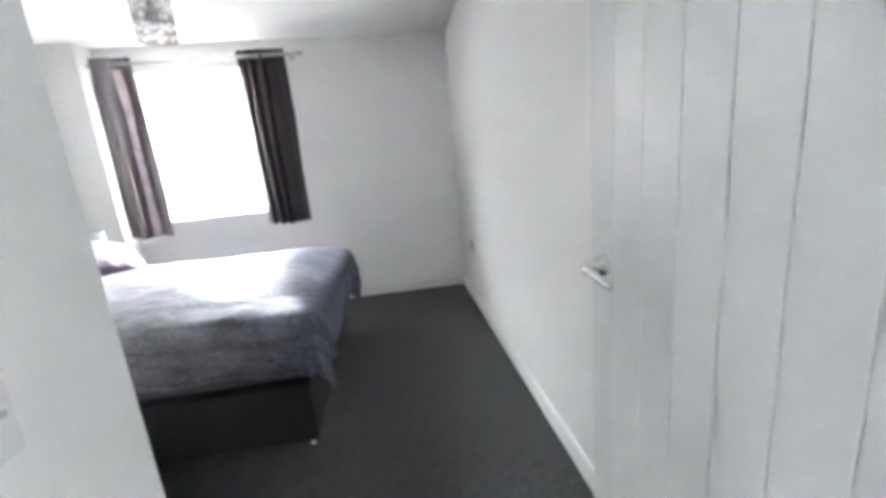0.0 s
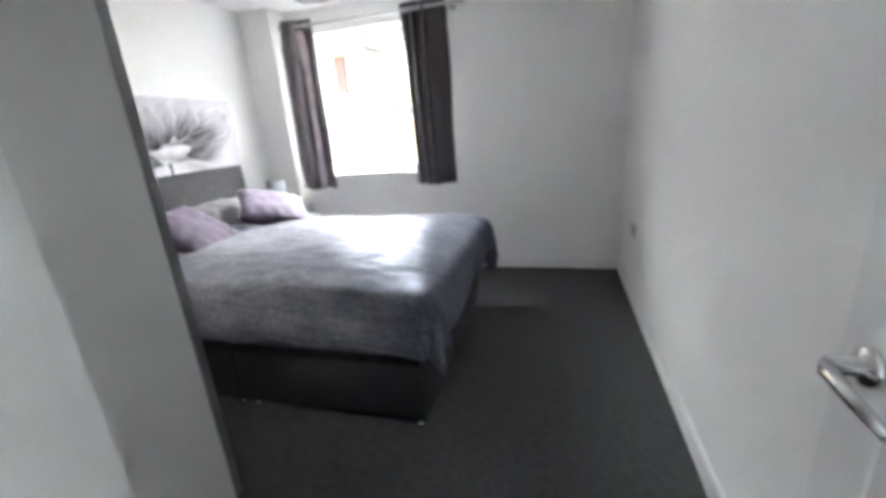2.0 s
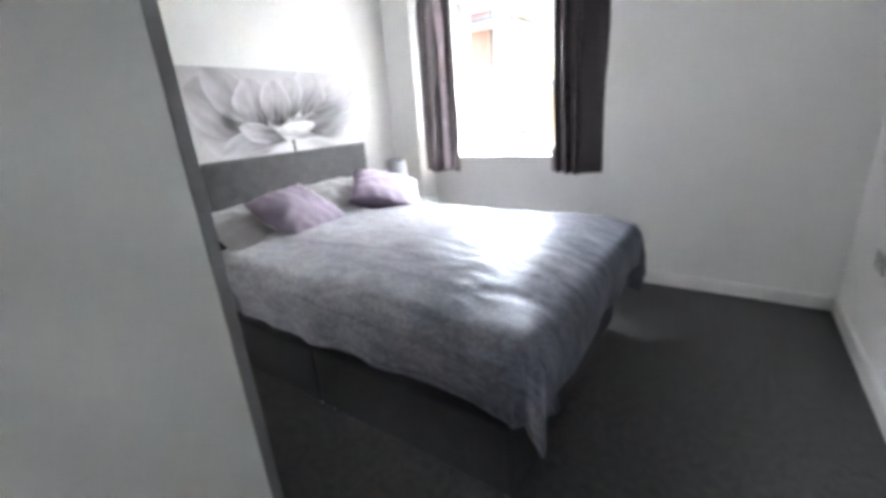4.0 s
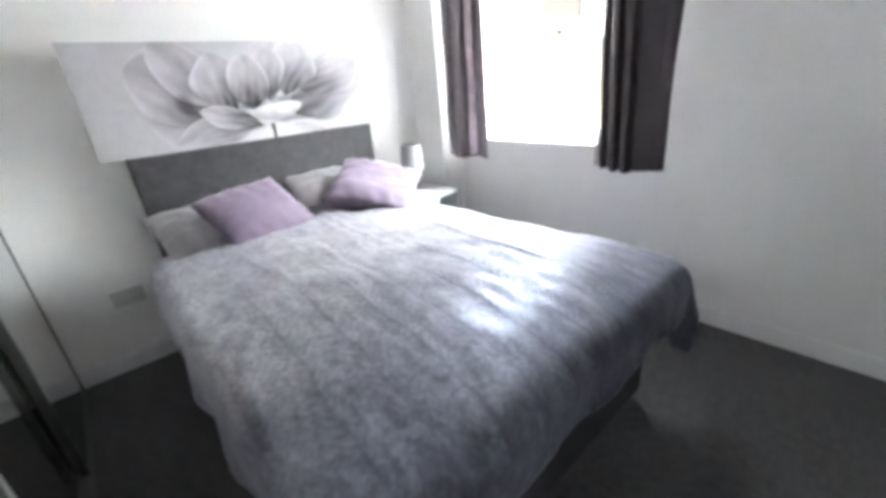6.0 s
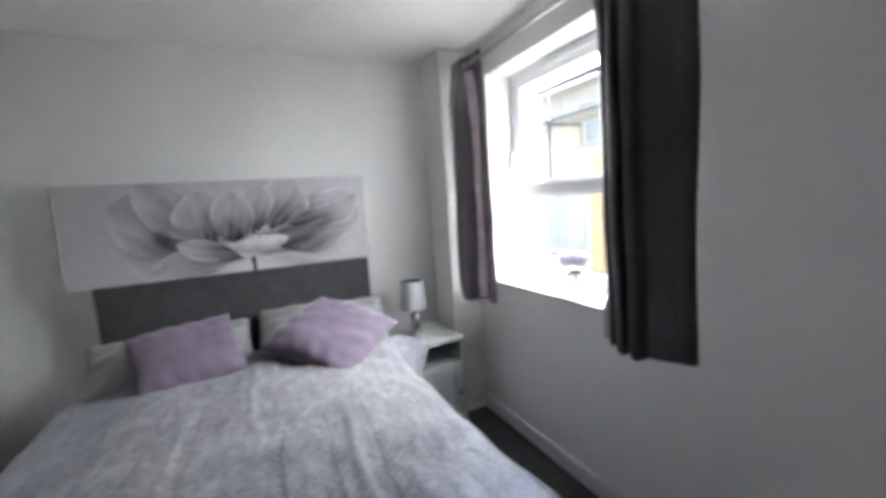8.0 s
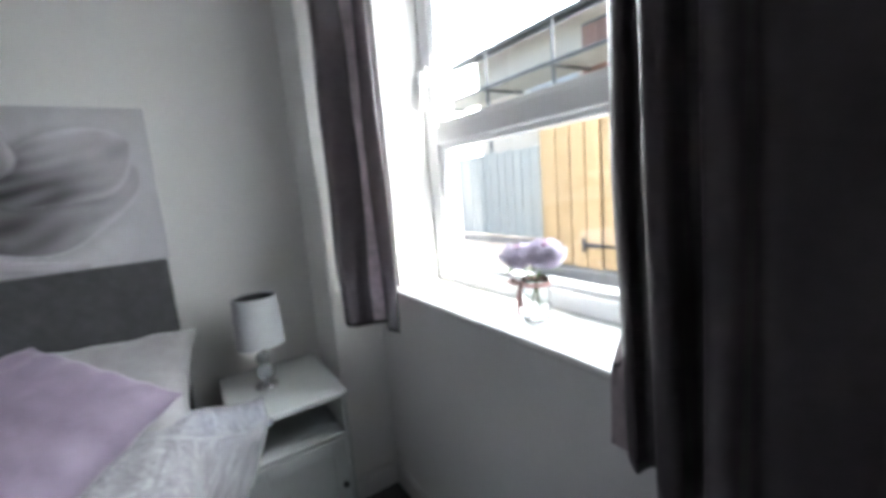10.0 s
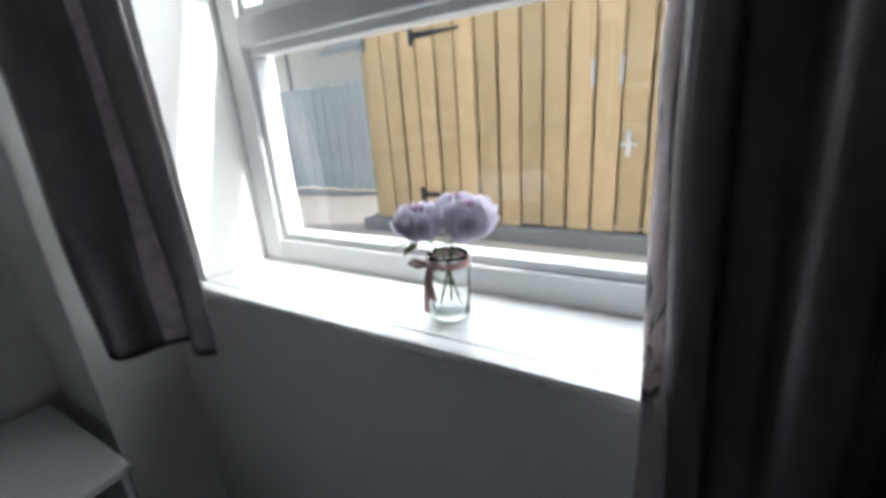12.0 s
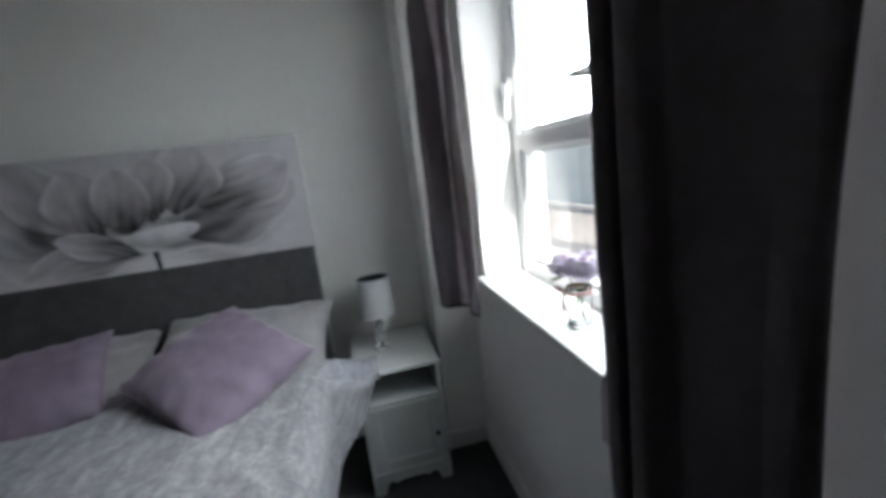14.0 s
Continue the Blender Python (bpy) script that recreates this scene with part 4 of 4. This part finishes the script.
def curtain(label, ends, waves, amp, bulge, flat_from, phase, seed, cloth, lean=0.0):
    """An eyelet curtain between two ends (x, y): pleats that bulge into the room, and a flat stretch from flat_from on."""
    (xa, ya), (xb, yb) = ends
    th = tagged(empty("curtain", ((xa + xb) / 2, CYP, 0.81)), label, "curtain", "pair of curtains")
    zb, zt = 0.806, 2.235

    def at(u, v):
        w = u if flat_from is None else min(u, flat_from + (u - flat_from) * 0.12)
        s = math.sin(2 * math.pi * waves * w + phase + 0.3 * math.sin(4 * v))
        sq = math.copysign(abs(s) ** 0.7, s)
        x = xa + u * (xb - xa) + 0.010 * wav(u * 3, v * 2, seed, 1.5) + 0.006 * math.cos(4 * math.pi * waves * w) + lean * (1 - u) * (1 - v) ** 2
        env = min(1.0, 6 * u, 6 * (1 - u) + 0.15)
        y = ya + u * (yb - ya) - bulge * math.sin(math.pi * u) ** 0.6 + env * amp * sq * (0.8 + 0.3 * (1 - v)) + 0.010 * wav(u * 2, v * 3, seed + 4, 1.2)
        y = y * (0.35 + 0.65 * smooth01(1.0, 0.8, v)) + CYP * (0.65 - 0.65 * smooth01(1.0, 0.8, v))
        z = zb + v * (zt - zb) + (0.008 * math.sin(2 * math.pi * waves * w + 1) - 0.012 * u) * (1 - v)
        return Vector((x, min(y, -0.018), z))

    ob = gpart("panel", th, sheet(at, 120, 60), cloth, "", True)
    thicken(ob, 0.003)
    n = max(3, int(waves * 2))
    for k in range(n):
        u = (k + 0.5) / n * (flat_from or 1.0)
        c = at(u, (CZ - zb) / (zt - zb))
        ring = bmesh.new()
        segs = []
        for a in range(20):
            t = 2 * math.pi * a / 20
            segs.append((c.x, CYP + 0.021 * math.cos(t), CZ + 0.021 * math.sin(t)))
        tube(segs + [segs[0]], 0.0035, 6, ring, cap=False)
        gpart("eyelet", th, ring, M_STEEL, "steel eyelet ring", True)
    return th, at


c_left, at_left = curtain("dark mauve-grey satin eyelet curtain drawn to the corner", ((0.325, -0.165), (0.612, -0.072)), 1.4, 0.042, 0.01, None, 1.885, 1.0, M_CURTAIN_LIT)
c_right, at_right = curtain("dark mauve-grey satin eyelet curtain with a flat outer fold", ((1.40, -0.03), (1.775, -0.03)), 4.5, 0.026, 0.085, 0.62, 2.2, 6.0, M_CURTAIN, 0.04)


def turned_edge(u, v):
    """The lining where the leading edge turns over to the room, wider and ragged towards the hem."""
    vv = v * 0.9
    wide = 0.022 + 0.026 * (1 - v) ** 1.2 + 0.014 * wav(v * 7, 1, 2, 1) * (1 - v)
    c = at_right(0.01, vv)
    back = 0.85 * u * wide * smooth01(0.93, 1.05, c.z)
    return c + Vector((0.020 - u * wide, -0.004 - 0.03 * smooth01(1.05, 0.93, c.z) + back + 0.004 * wav(u * 2, v * 12, 5, 1), -0.004))


ob = gpart("turned_edge", c_right, sheet(turned_edge, 10, 60), M_LINING, "pale crushed lining", True)
thicken(ob, 0.002)

# pale colour stands in for the highlight along the left curtain's pleat
M_SHINE = material("pale_mauve_shine", (0.60, 0.50, 0.55), 0.3, vary=0.4, scale=14, bump=0.3, bump_scale=70, sheen=0.1)


def painted_shine(u, v):
    """The highlight on the leading pleat as a pale strip, narrow at the top and ragged at the hem."""
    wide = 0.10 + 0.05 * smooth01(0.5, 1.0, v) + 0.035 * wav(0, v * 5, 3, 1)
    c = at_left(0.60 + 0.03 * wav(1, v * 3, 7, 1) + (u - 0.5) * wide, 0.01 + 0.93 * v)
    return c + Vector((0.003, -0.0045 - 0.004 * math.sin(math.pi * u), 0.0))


ob = gpart("shine_strip", c_left, sheet(painted_shine, 10, 60), M_SHINE, "pale mauve strip added for the satin's highlight", True)
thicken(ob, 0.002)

# ---- ceiling pendant ----
pend = tagged(empty("pendant_light", (1.585, -1.737, H)), "chrome fretwork drum pendant on a cord", "ceiling light")
part("ceiling_rose", lathe([(0, 0), (0.045, 0), (0.043, -0.012), (0.02, -0.022), (0.006, -0.026), (0, -0.026)], 24), M_PLASTIC, pend, "white ceiling rose", True)
part("cord", tube([(0, 0, -0.024), (0, 0, -0.255)], 0.003, 8), M_PLASTIC, pend)
part("lampholder", lathe([(0, -0.25), (0.015, -0.25), (0.019, -0.265), (0.019, -0.305), (0, -0.307)], 16), M_PLASTIC, pend, "", True)
part("bulb", lathe([(0.012, -0.307), (0.016, -0.325), (0.029, -0.355), (0.026, -0.385), (0.012, -0.402), (0, -0.404)], 18), M_SHADE, pend, "unlit frosted bulb", True)
PR, PZT, PZB = 0.078, -0.262, -0.458
for z in (PZT, (PZT + PZB) / 2, PZB):
    part("hoop", lathe([(PR - 0.002, z - 0.006), (PR + 0.002, z - 0.006), (PR + 0.002, z + 0.006), (PR - 0.002, z + 0.006), (PR - 0.002, z - 0.006)], 36), M_CHROME, pend)
scroll = []
for k in range(25):
    t = k / 24 * 2 * math.pi * 1.4
    r = 0.024 - 0.013 * k / 24
    scroll.append((r * math.cos(t), r * math.sin(t)))
for ring, zc in enumerate((PZT - 0.055, PZB + 0.055)):
    for k in range(9):
        a = 2 * math.pi * (k + 0.5 * ring) / 9
        bm = bmesh.new()
        for sx, sy in ((1, 1), (-1, -1)):
            pts = []
            for x, y in scroll:
                aa = a + (sx * x + 0.014 * sx) / PR
                pts.append((PR * math.cos(aa), PR * math.sin(aa), zc + sy * (y + 0.026)))
            tube(pts, 0.0035, 5, bm)
        part("scroll", bm, M_CHROME, pend, "", True)
for k in range(3):
    a = 2 * math.pi * k / 3
    part("spider_arm", tube([(0.018 * math.cos(a), 0.018 * math.sin(a), -0.275), (PR * math.cos(a), PR * math.sin(a), PZT)], 0.002, 6), M_CHROME, pend)

# ---- flowers on the sill ----
VX, VY, VZ = 1.115, 0.068, 0.9185
vase = tagged(empty("glass_jar_vase", (VX, VY, VZ)), "small clear glass jar with a dusky ribbon on the sill", "vase")
part("jar", lathe([(0, 0.002), (0.030, 0.002), (0.0345, 0.008), (0.0350, 0.094), (0.0335, 0.102), (0.0335, 0.112), (0.0318, 0.112), (0.0318, 0.101), (0.0328, 0.093), (0.0325, 0.014), (0.028, 0.010), (0, 0.010)], 32), M_GLASS, vase, "", True)
part("ribbon", lathe([(0.0352, 0.093), (0.0366, 0.093), (0.0366, 0.105), (0.0352, 0.105), (0.0352, 0.093)], 32), M_RIBBON, vase, "dusky pink ribbon")
for side, drop in ((-1.0, 0.085), (0.25, 0.06)):
    ob = part("ribbon_tail", sheet(lambda u, v: Vector((-0.012 + 0.012 * (u - 0.5) + side * 0.012 * v, -0.036 - 0.006 * math.sin(v * 3), 0.1 - drop * v)), 3, 10), M_RIBBON, vase, "dusky pink ribbon")
    thicken(ob, 0.0012)
bow = bmesh.new()
for side in (-1, 1):
    tube([(-0.012, -0.0365, 0.102), (-0.012 + side * 0.018, -0.05, 0.112), (-0.012 + side * 0.034, -0.048, 0.104), (-0.012 + side * 0.016, -0.045, 0.099), (-0.012, -0.0365, 0.102)], 0.004, 6, bow)
part("bow", bow, M_RIBBON, vase, "dusky pink bow", True)


def peony(at, r, lean, seed):
    """An artificial bloom: ruffled overlapping petals cupped round a heart, on a stem with leaves."""
    th = tagged(empty("artificial_peony", at), "pale lilac artificial peony with green leaves in the jar", "flower", "flowers in the jar")
    rnd = random.Random(seed)
    for ring, (count, scale, low, high) in enumerate(((8, 0.62, 0.2, 1.1), (12, 0.76, -0.1, 1.05), (15, 0.86, -0.5, 0.95), (17, 0.93, -0.8, 0.7), (18, 0.98, -1.0, 0.4), (17, 1.0, -1.15, 0.1), (14, 0.96, -1.25, -0.2))):
        for k in range(count):
            a = 2 * math.pi * (k + 0.5 * (ring % 2)) / count + rnd.uniform(-0.12, 0.12)
            ph, up = rnd.uniform(0, 6), rnd.uniform(-0.3, 0.15)

            big, curl = rnd.uniform(0.88, 1.04), rnd.uniform(-0.10, 0.07)

            def pet(u, v):
                el = low + (high + up - low) * v
                ruffle = 0.08 * math.sin(u * 13 + ph) + 0.07 * math.sin(u * 31 + 2 * ph)
                rad = r * scale * big * (1 + ruffle * v * v + curl * v * v - 0.08 * math.sin(math.pi * u) * v)
                spread = 3.4 / count * (0.35 + 0.65 * math.sin(math.pi * (0.15 + 0.7 * v)))
                aa = a + (u - 0.5) * spread / max(0.45, math.cos(el) + 0.15) * 1.3
                return Vector((rad * math.cos(el) * math.cos(aa), rad * math.cos(el) * math.sin(aa), rad * math.sin(el) * 0.86 + r * 0.45 * ruffle * v))

            ob = part("petal", sheet(pet, 14, 7), M_PETAL, th, "", True)
    part("heart", lathe([(0.0, 0.1 * r), (0.25 * r, 0.3 * r), (0.34 * r, 0.5 * r), (0.2 * r, 0.62 * r), (0, 0.6 * r)], 12), M_PETAL_DARK, th, "dark mauve heart", True)
    foot = Vector((VX - at[0] + lean[0], VY - at[1] + lean[1], VZ + 0.016 - at[2]))
    part("stem", tube([(0, 0, -0.5 * r), ((VX - at[0]) * 0.8, (VY - at[1]) * 0.8, VZ + 0.11 - at[2]), tuple(foot)], 0.0022, 7), M_STEM, th, "", True)
    for k in range(3):
        a = rnd.uniform(0, 6.28)

        def leaf(u, v):
            w = 0.010 * math.sin(math.pi * min(1, v * 0.95 + 0.04)) * (u - 0.5) * 2
            o = 0.006 + 0.042 * v
            return Vector((o * math.cos(a) - w * math.sin(a), o * math.sin(a) + w * math.cos(a), -0.85 * r - 0.012 * v * v + 0.003 * abs(u - 0.5)))

        part("leaf", sheet(leaf, 4, 8), M_LEAF, th, "", True)
    return th


peony((1.075, 0.052, 1.085), 0.041, (0.018, 0.006), 3)
peony((1.161, 0.060, 1.093), 0.043, (-0.018, -0.006), 8)
peony((1.118, 0.102, 1.098), 0.036, (-0.006, 0.012), 5)

# ---- outside ----
GZ = 0.62
bm = bmesh.new()
box((-60, NT + 0.001, -0.5), (60, 900, GZ - 0.03), bm)
structure("ground", bm, M_GRASS, "pale stone paving outside the window", "ground")
structure("kerb", box((-0.3, 1.44, GZ - 0.03), (4.0, 1.60, GZ + 0.045), bevel=0.01), M_KERB, "low concrete edging under the fence", "kerb")
FY = 1.5
fence = tagged(empty("wooden_fence", (0.8, FY, GZ)), "new softwood close-board fence and gate in sunlight", "fence")
rnd = random.Random(4)
board_mesh = None
x = -0.18
while x < 3.2:
    w = 0.098
    if board_mesh is None:
        bmm = box((0, 0, 0), (w, 0.019, 1.07), bevel=0.003)
        board_mesh = finish(bmm, "board", M_BOARD)
    ob = new("board", board_mesh)
    ob.parent = fence
    ob.location = (x - 0.8, rnd.uniform(0, 0.004), 0.055 + rnd.uniform(-0.006, 0.006))
    rear = new("board", board_mesh)
    rear.parent = fence
    rear.location = (x - 0.8 + 0.057, 0.069 + rnd.uniform(0, 0.004), 0.055)
    x += w + rnd.uniform(0.012, 0.02)
for z in (0.26, 0.82):
    gpart("rail", fence, box((-0.2, FY + 0.026, GZ + z), (3.3, FY + 0.066, GZ + z + 0.07), bevel=0.004), M_BOARD)
for px in (-0.24, 1.3, 2.9):
    gpart("post", fence, box((px, FY + 0.026, GZ - 0.03), (px + 0.075, FY + 0.1, GZ + 1.0), bevel=0.004), M_BOARD)
for z in (1.03, 0.2):
    hg = bmesh.new()
    box((0.12, FY - 0.008, GZ + z - 0.045), (0.15, FY - 0.002, GZ + z + 0.045), hg, 0.002)
    a = [hg.verts.new(v) for v in ((0.15, FY - 0.007, GZ + z - 0.016), (0.42, FY - 0.007, GZ + z - 0.006), (0.42, FY - 0.007, GZ + z + 0.006), (0.15, FY - 0.007, GZ + z + 0.016))]
    b = [hg.verts.new(v.co + Vector((0, 0.004, 0))) for v in a]
    hg.faces.new(a), hg.faces.new(list(reversed(b)))
    for k in range(4):
        hg.faces.new((a[k], b[k], b[(k + 1) % 4], a[(k + 1) % 4]))
    gpart("hinge", fence, hg, M_IRON, "black iron strap hinge")

# grey weathered fence that runs on behind
back = tagged(empty("weathered_fence", (-2.0, 2.6, GZ)), "weathered grey-green board fence behind the gate", "fence")
M_OLD = material("weathered_boards", (0.5, 0.51, 0.47), 0.85, vary=0.2, scale=4, bump=0.2, bump_scale=40)
old_mesh = finish(box((0, 0, 0), (0.12, 0.018, 0.98), bevel=0.003), "board", M_OLD)
for k in range(32):
    ob = new("board", old_mesh)
    ob.parent = back
    ob.location = (-2.6 + k * 0.133, rnd.uniform(0, 0.004), 0.0 + rnd.uniform(-0.006, 0.006))
gpart("rail", back, box((-4.6, 2.62, GZ + 0.6), (-0.35, 2.66, GZ + 0.68), bevel=0.004), M_OLD)


def house(name, x0, x1, y, z_eaves, wall_mat, roof_mat, windows, label):
    """A plain terrace front with recessed windows, gutter and a pitched roof."""
    th = tagged(empty(name, ((x0 + x1) / 2, y, GZ)), label, "house")
    bm = bmesh.new()
    xs = sorted({x0, x1, *[w[0] for w in windows], *[w[1] for w in windows]})
    zs = sorted({GZ - 0.03, z_eaves, *[w[2] for w in windows], *[w[3] for w in windows]})
    for xa, xb in zip(xs, xs[1:]):
        for za, zb in zip(zs, zs[1:]):
            if any(w[0] <= xa and xb <= w[1] and w[2] <= za and zb <= w[3] for w in windows):
                continue
            box((xa, y, za), (xb, y + 0.3, zb), bm)
    gpart("wall", th, bm, wall_mat)
    bm = bmesh.new()
    v = [bm.verts.new(c) for c in ((x0 - 0.2, y - 0.35, z_eaves), (x1 + 0.2, y - 0.35, z_eaves), (x1 + 0.2, y + 4, z_eaves + 1.6), (x0 - 0.2, y + 4, z_eaves + 1.6))]
    w2 = [bm.verts.new(q.co + Vector((0, 0, -0.12))) for q in v]
    bm.faces.new(v), bm.faces.new(list(reversed(w2)))
    for k in range(4):
        bm.faces.new((v[k], w2[k], w2[(k + 1) % 4], v[(k + 1) % 4]))
    gpart("roof", th, bm, roof_mat, "dark tiled roof")
    gpart("gutter", th, tube([(x0 - 0.2, y - 0.4, z_eaves - 0.06), (x1 + 0.2, y - 0.4, z_eaves - 0.06)], 0.06, 8), M_IRON, "black gutter")
    for xa, xb, za, zb in windows:
        wd = gpart("window", th, box((xa, y + 0.16, za), (xb, y + 0.17, zb)), M_HOUSE_PANE, "dark glazing")
        t = 0.07
        bars = [((xa, za), (xb, za + t)), ((xa, zb - t), (xb, zb)), ((xa, za + t), (xa + t, zb - t)), ((xb - t, za + t), (xb, zb - t))]
        n = max(1, round((xb - xa) / 0.75))
        for k in range(1, n):
            xm = xa + (xb - xa) * k / n
            bars.append(((xm - t / 2, za + t), (xm + t / 2, zb - t)))
        for lo, hi in bars:
            part("window_frame", box((lo[0], y + 0.1, lo[1]), (hi[0], y + 0.158, hi[1])), M_UPVC, wd)
        part("sill", box((xa - 0.06, y - 0.06, za - 0.07), (xb + 0.06, y + 0.1, za - 0.002)), M_GREY_PLATE, wd)
    return th


M_HOUSE_PANE = material("far_window_glass", (0.62, 0.64, 0.66), 0.3, vary=0.05)
HY = 4.5
house("rendered_house", -4.6, 3.4, HY, 3.5, M_RENDER, M_ROOF, [(-3.45, -2.25, 2.3, 3.05), (0.6, 2.0, 2.3, 3.2)], "cream rendered house front with white windows")
pier = tagged(empty("brick_pier", (-1.75, HY - 0.1, GZ)), "red brick pier on the cream house front", "pier")
gpart("core", pier, box((-2.095, HY - 0.10, GZ - 0.03), (-1.405, HY - 0.001, 3.3)), M_KERB, "grey mortar")
brick_mesh = finish(box((0, 0, 0), (0.215, 0.012, 0.065), bevel=0.002), "brick", M_BRICK)
for row in range(27):
    for col in range(3):
        ob = new("brick", brick_mesh)
        ob.parent = pier
        ob.location = (-0.345 + 0.004 + col * 0.2267 + (0.004 if row % 2 else 0.0), -0.011, 0.62 + row * 0.075)
scaffold = tagged(empty("scaffold", (-2.6, 3.7, GZ)), "grey steel scaffold with boards in front of the house", "scaffold")
M_GALV = material("galvanised_tube", (0.16, 0.165, 0.17), 0.5, 0.5, vary=0.2)
for x in (-4.9, -3.35, -2.0, -0.65, 0.7):
    gpart("upright", scaffold, tube([(x, 3.7, GZ - 0.03), (x, 3.7, 4.1)], 0.024, 8), M_GALV, "", True)
for z in (2.72, 3.25):
    gpart("ledger", scaffold, tube([(-5.4, 3.665, z), (1.2, 3.665, z)], 0.024, 8), M_GALV, "", True)
for x in (-4.9, -3.35, -2.0, -0.65, 0.7):
    gpart("transom_tube", scaffold, tube([(x + 0.05, 3.6, 2.67), (x + 0.05, 4.4, 2.67)], 0.024, 8), M_GALV, "", True)
for k in range(3):
    gpart("scaffold_board", scaffold, box((-5.3, 3.72 + k * 0.235, 2.70), (1.1, 3.94 + k * 0.235, 2.738), bevel=0.003), M_OLD, "weathered scaffold board")
# latch on the gate
latch = bmesh.new()
box((1.205, FY - 0.012, 1.02), (1.225, FY - 0.003, 1.13), latch, 0.002)
box((1.18, FY - 0.016, 1.065), (1.25, FY - 0.010, 1.08), latch, 0.002)
gpart("gate_bolt", fence, latch, M_STEEL, "steel gate bolt")
for x in (1.05, 1.165):
    gpart("strap", fence, box((x, FY - 0.006, 1.32), (x + 0.014, FY - 0.002, 1.43), bevel=0.001), M_STEEL, "pale metal strap")
# glowing wall added as low sky over the far gardens, to light the room
M_SKY_GLOW = bpy.data.materials.new("sky_glow_wall")
M_SKY_GLOW.use_nodes = True
sky_glow = M_SKY_GLOW.node_tree.nodes["Principled BSDF"]
sky_glow.inputs["Base Color"].default_value = (0.8, 0.85, 0.9, 1)
sky_glow.inputs["Emission Color"].default_value = (0.91, 0.955, 1.0, 1)
sky_glow.inputs["Emission Strength"].default_value = 9.0
structure("backdrop", box((-420, 110, -0.5), (150, 110.5, 110)), M_SKY_GLOW, "glowing wall added as bright low sky beyond the gardens", "sky")
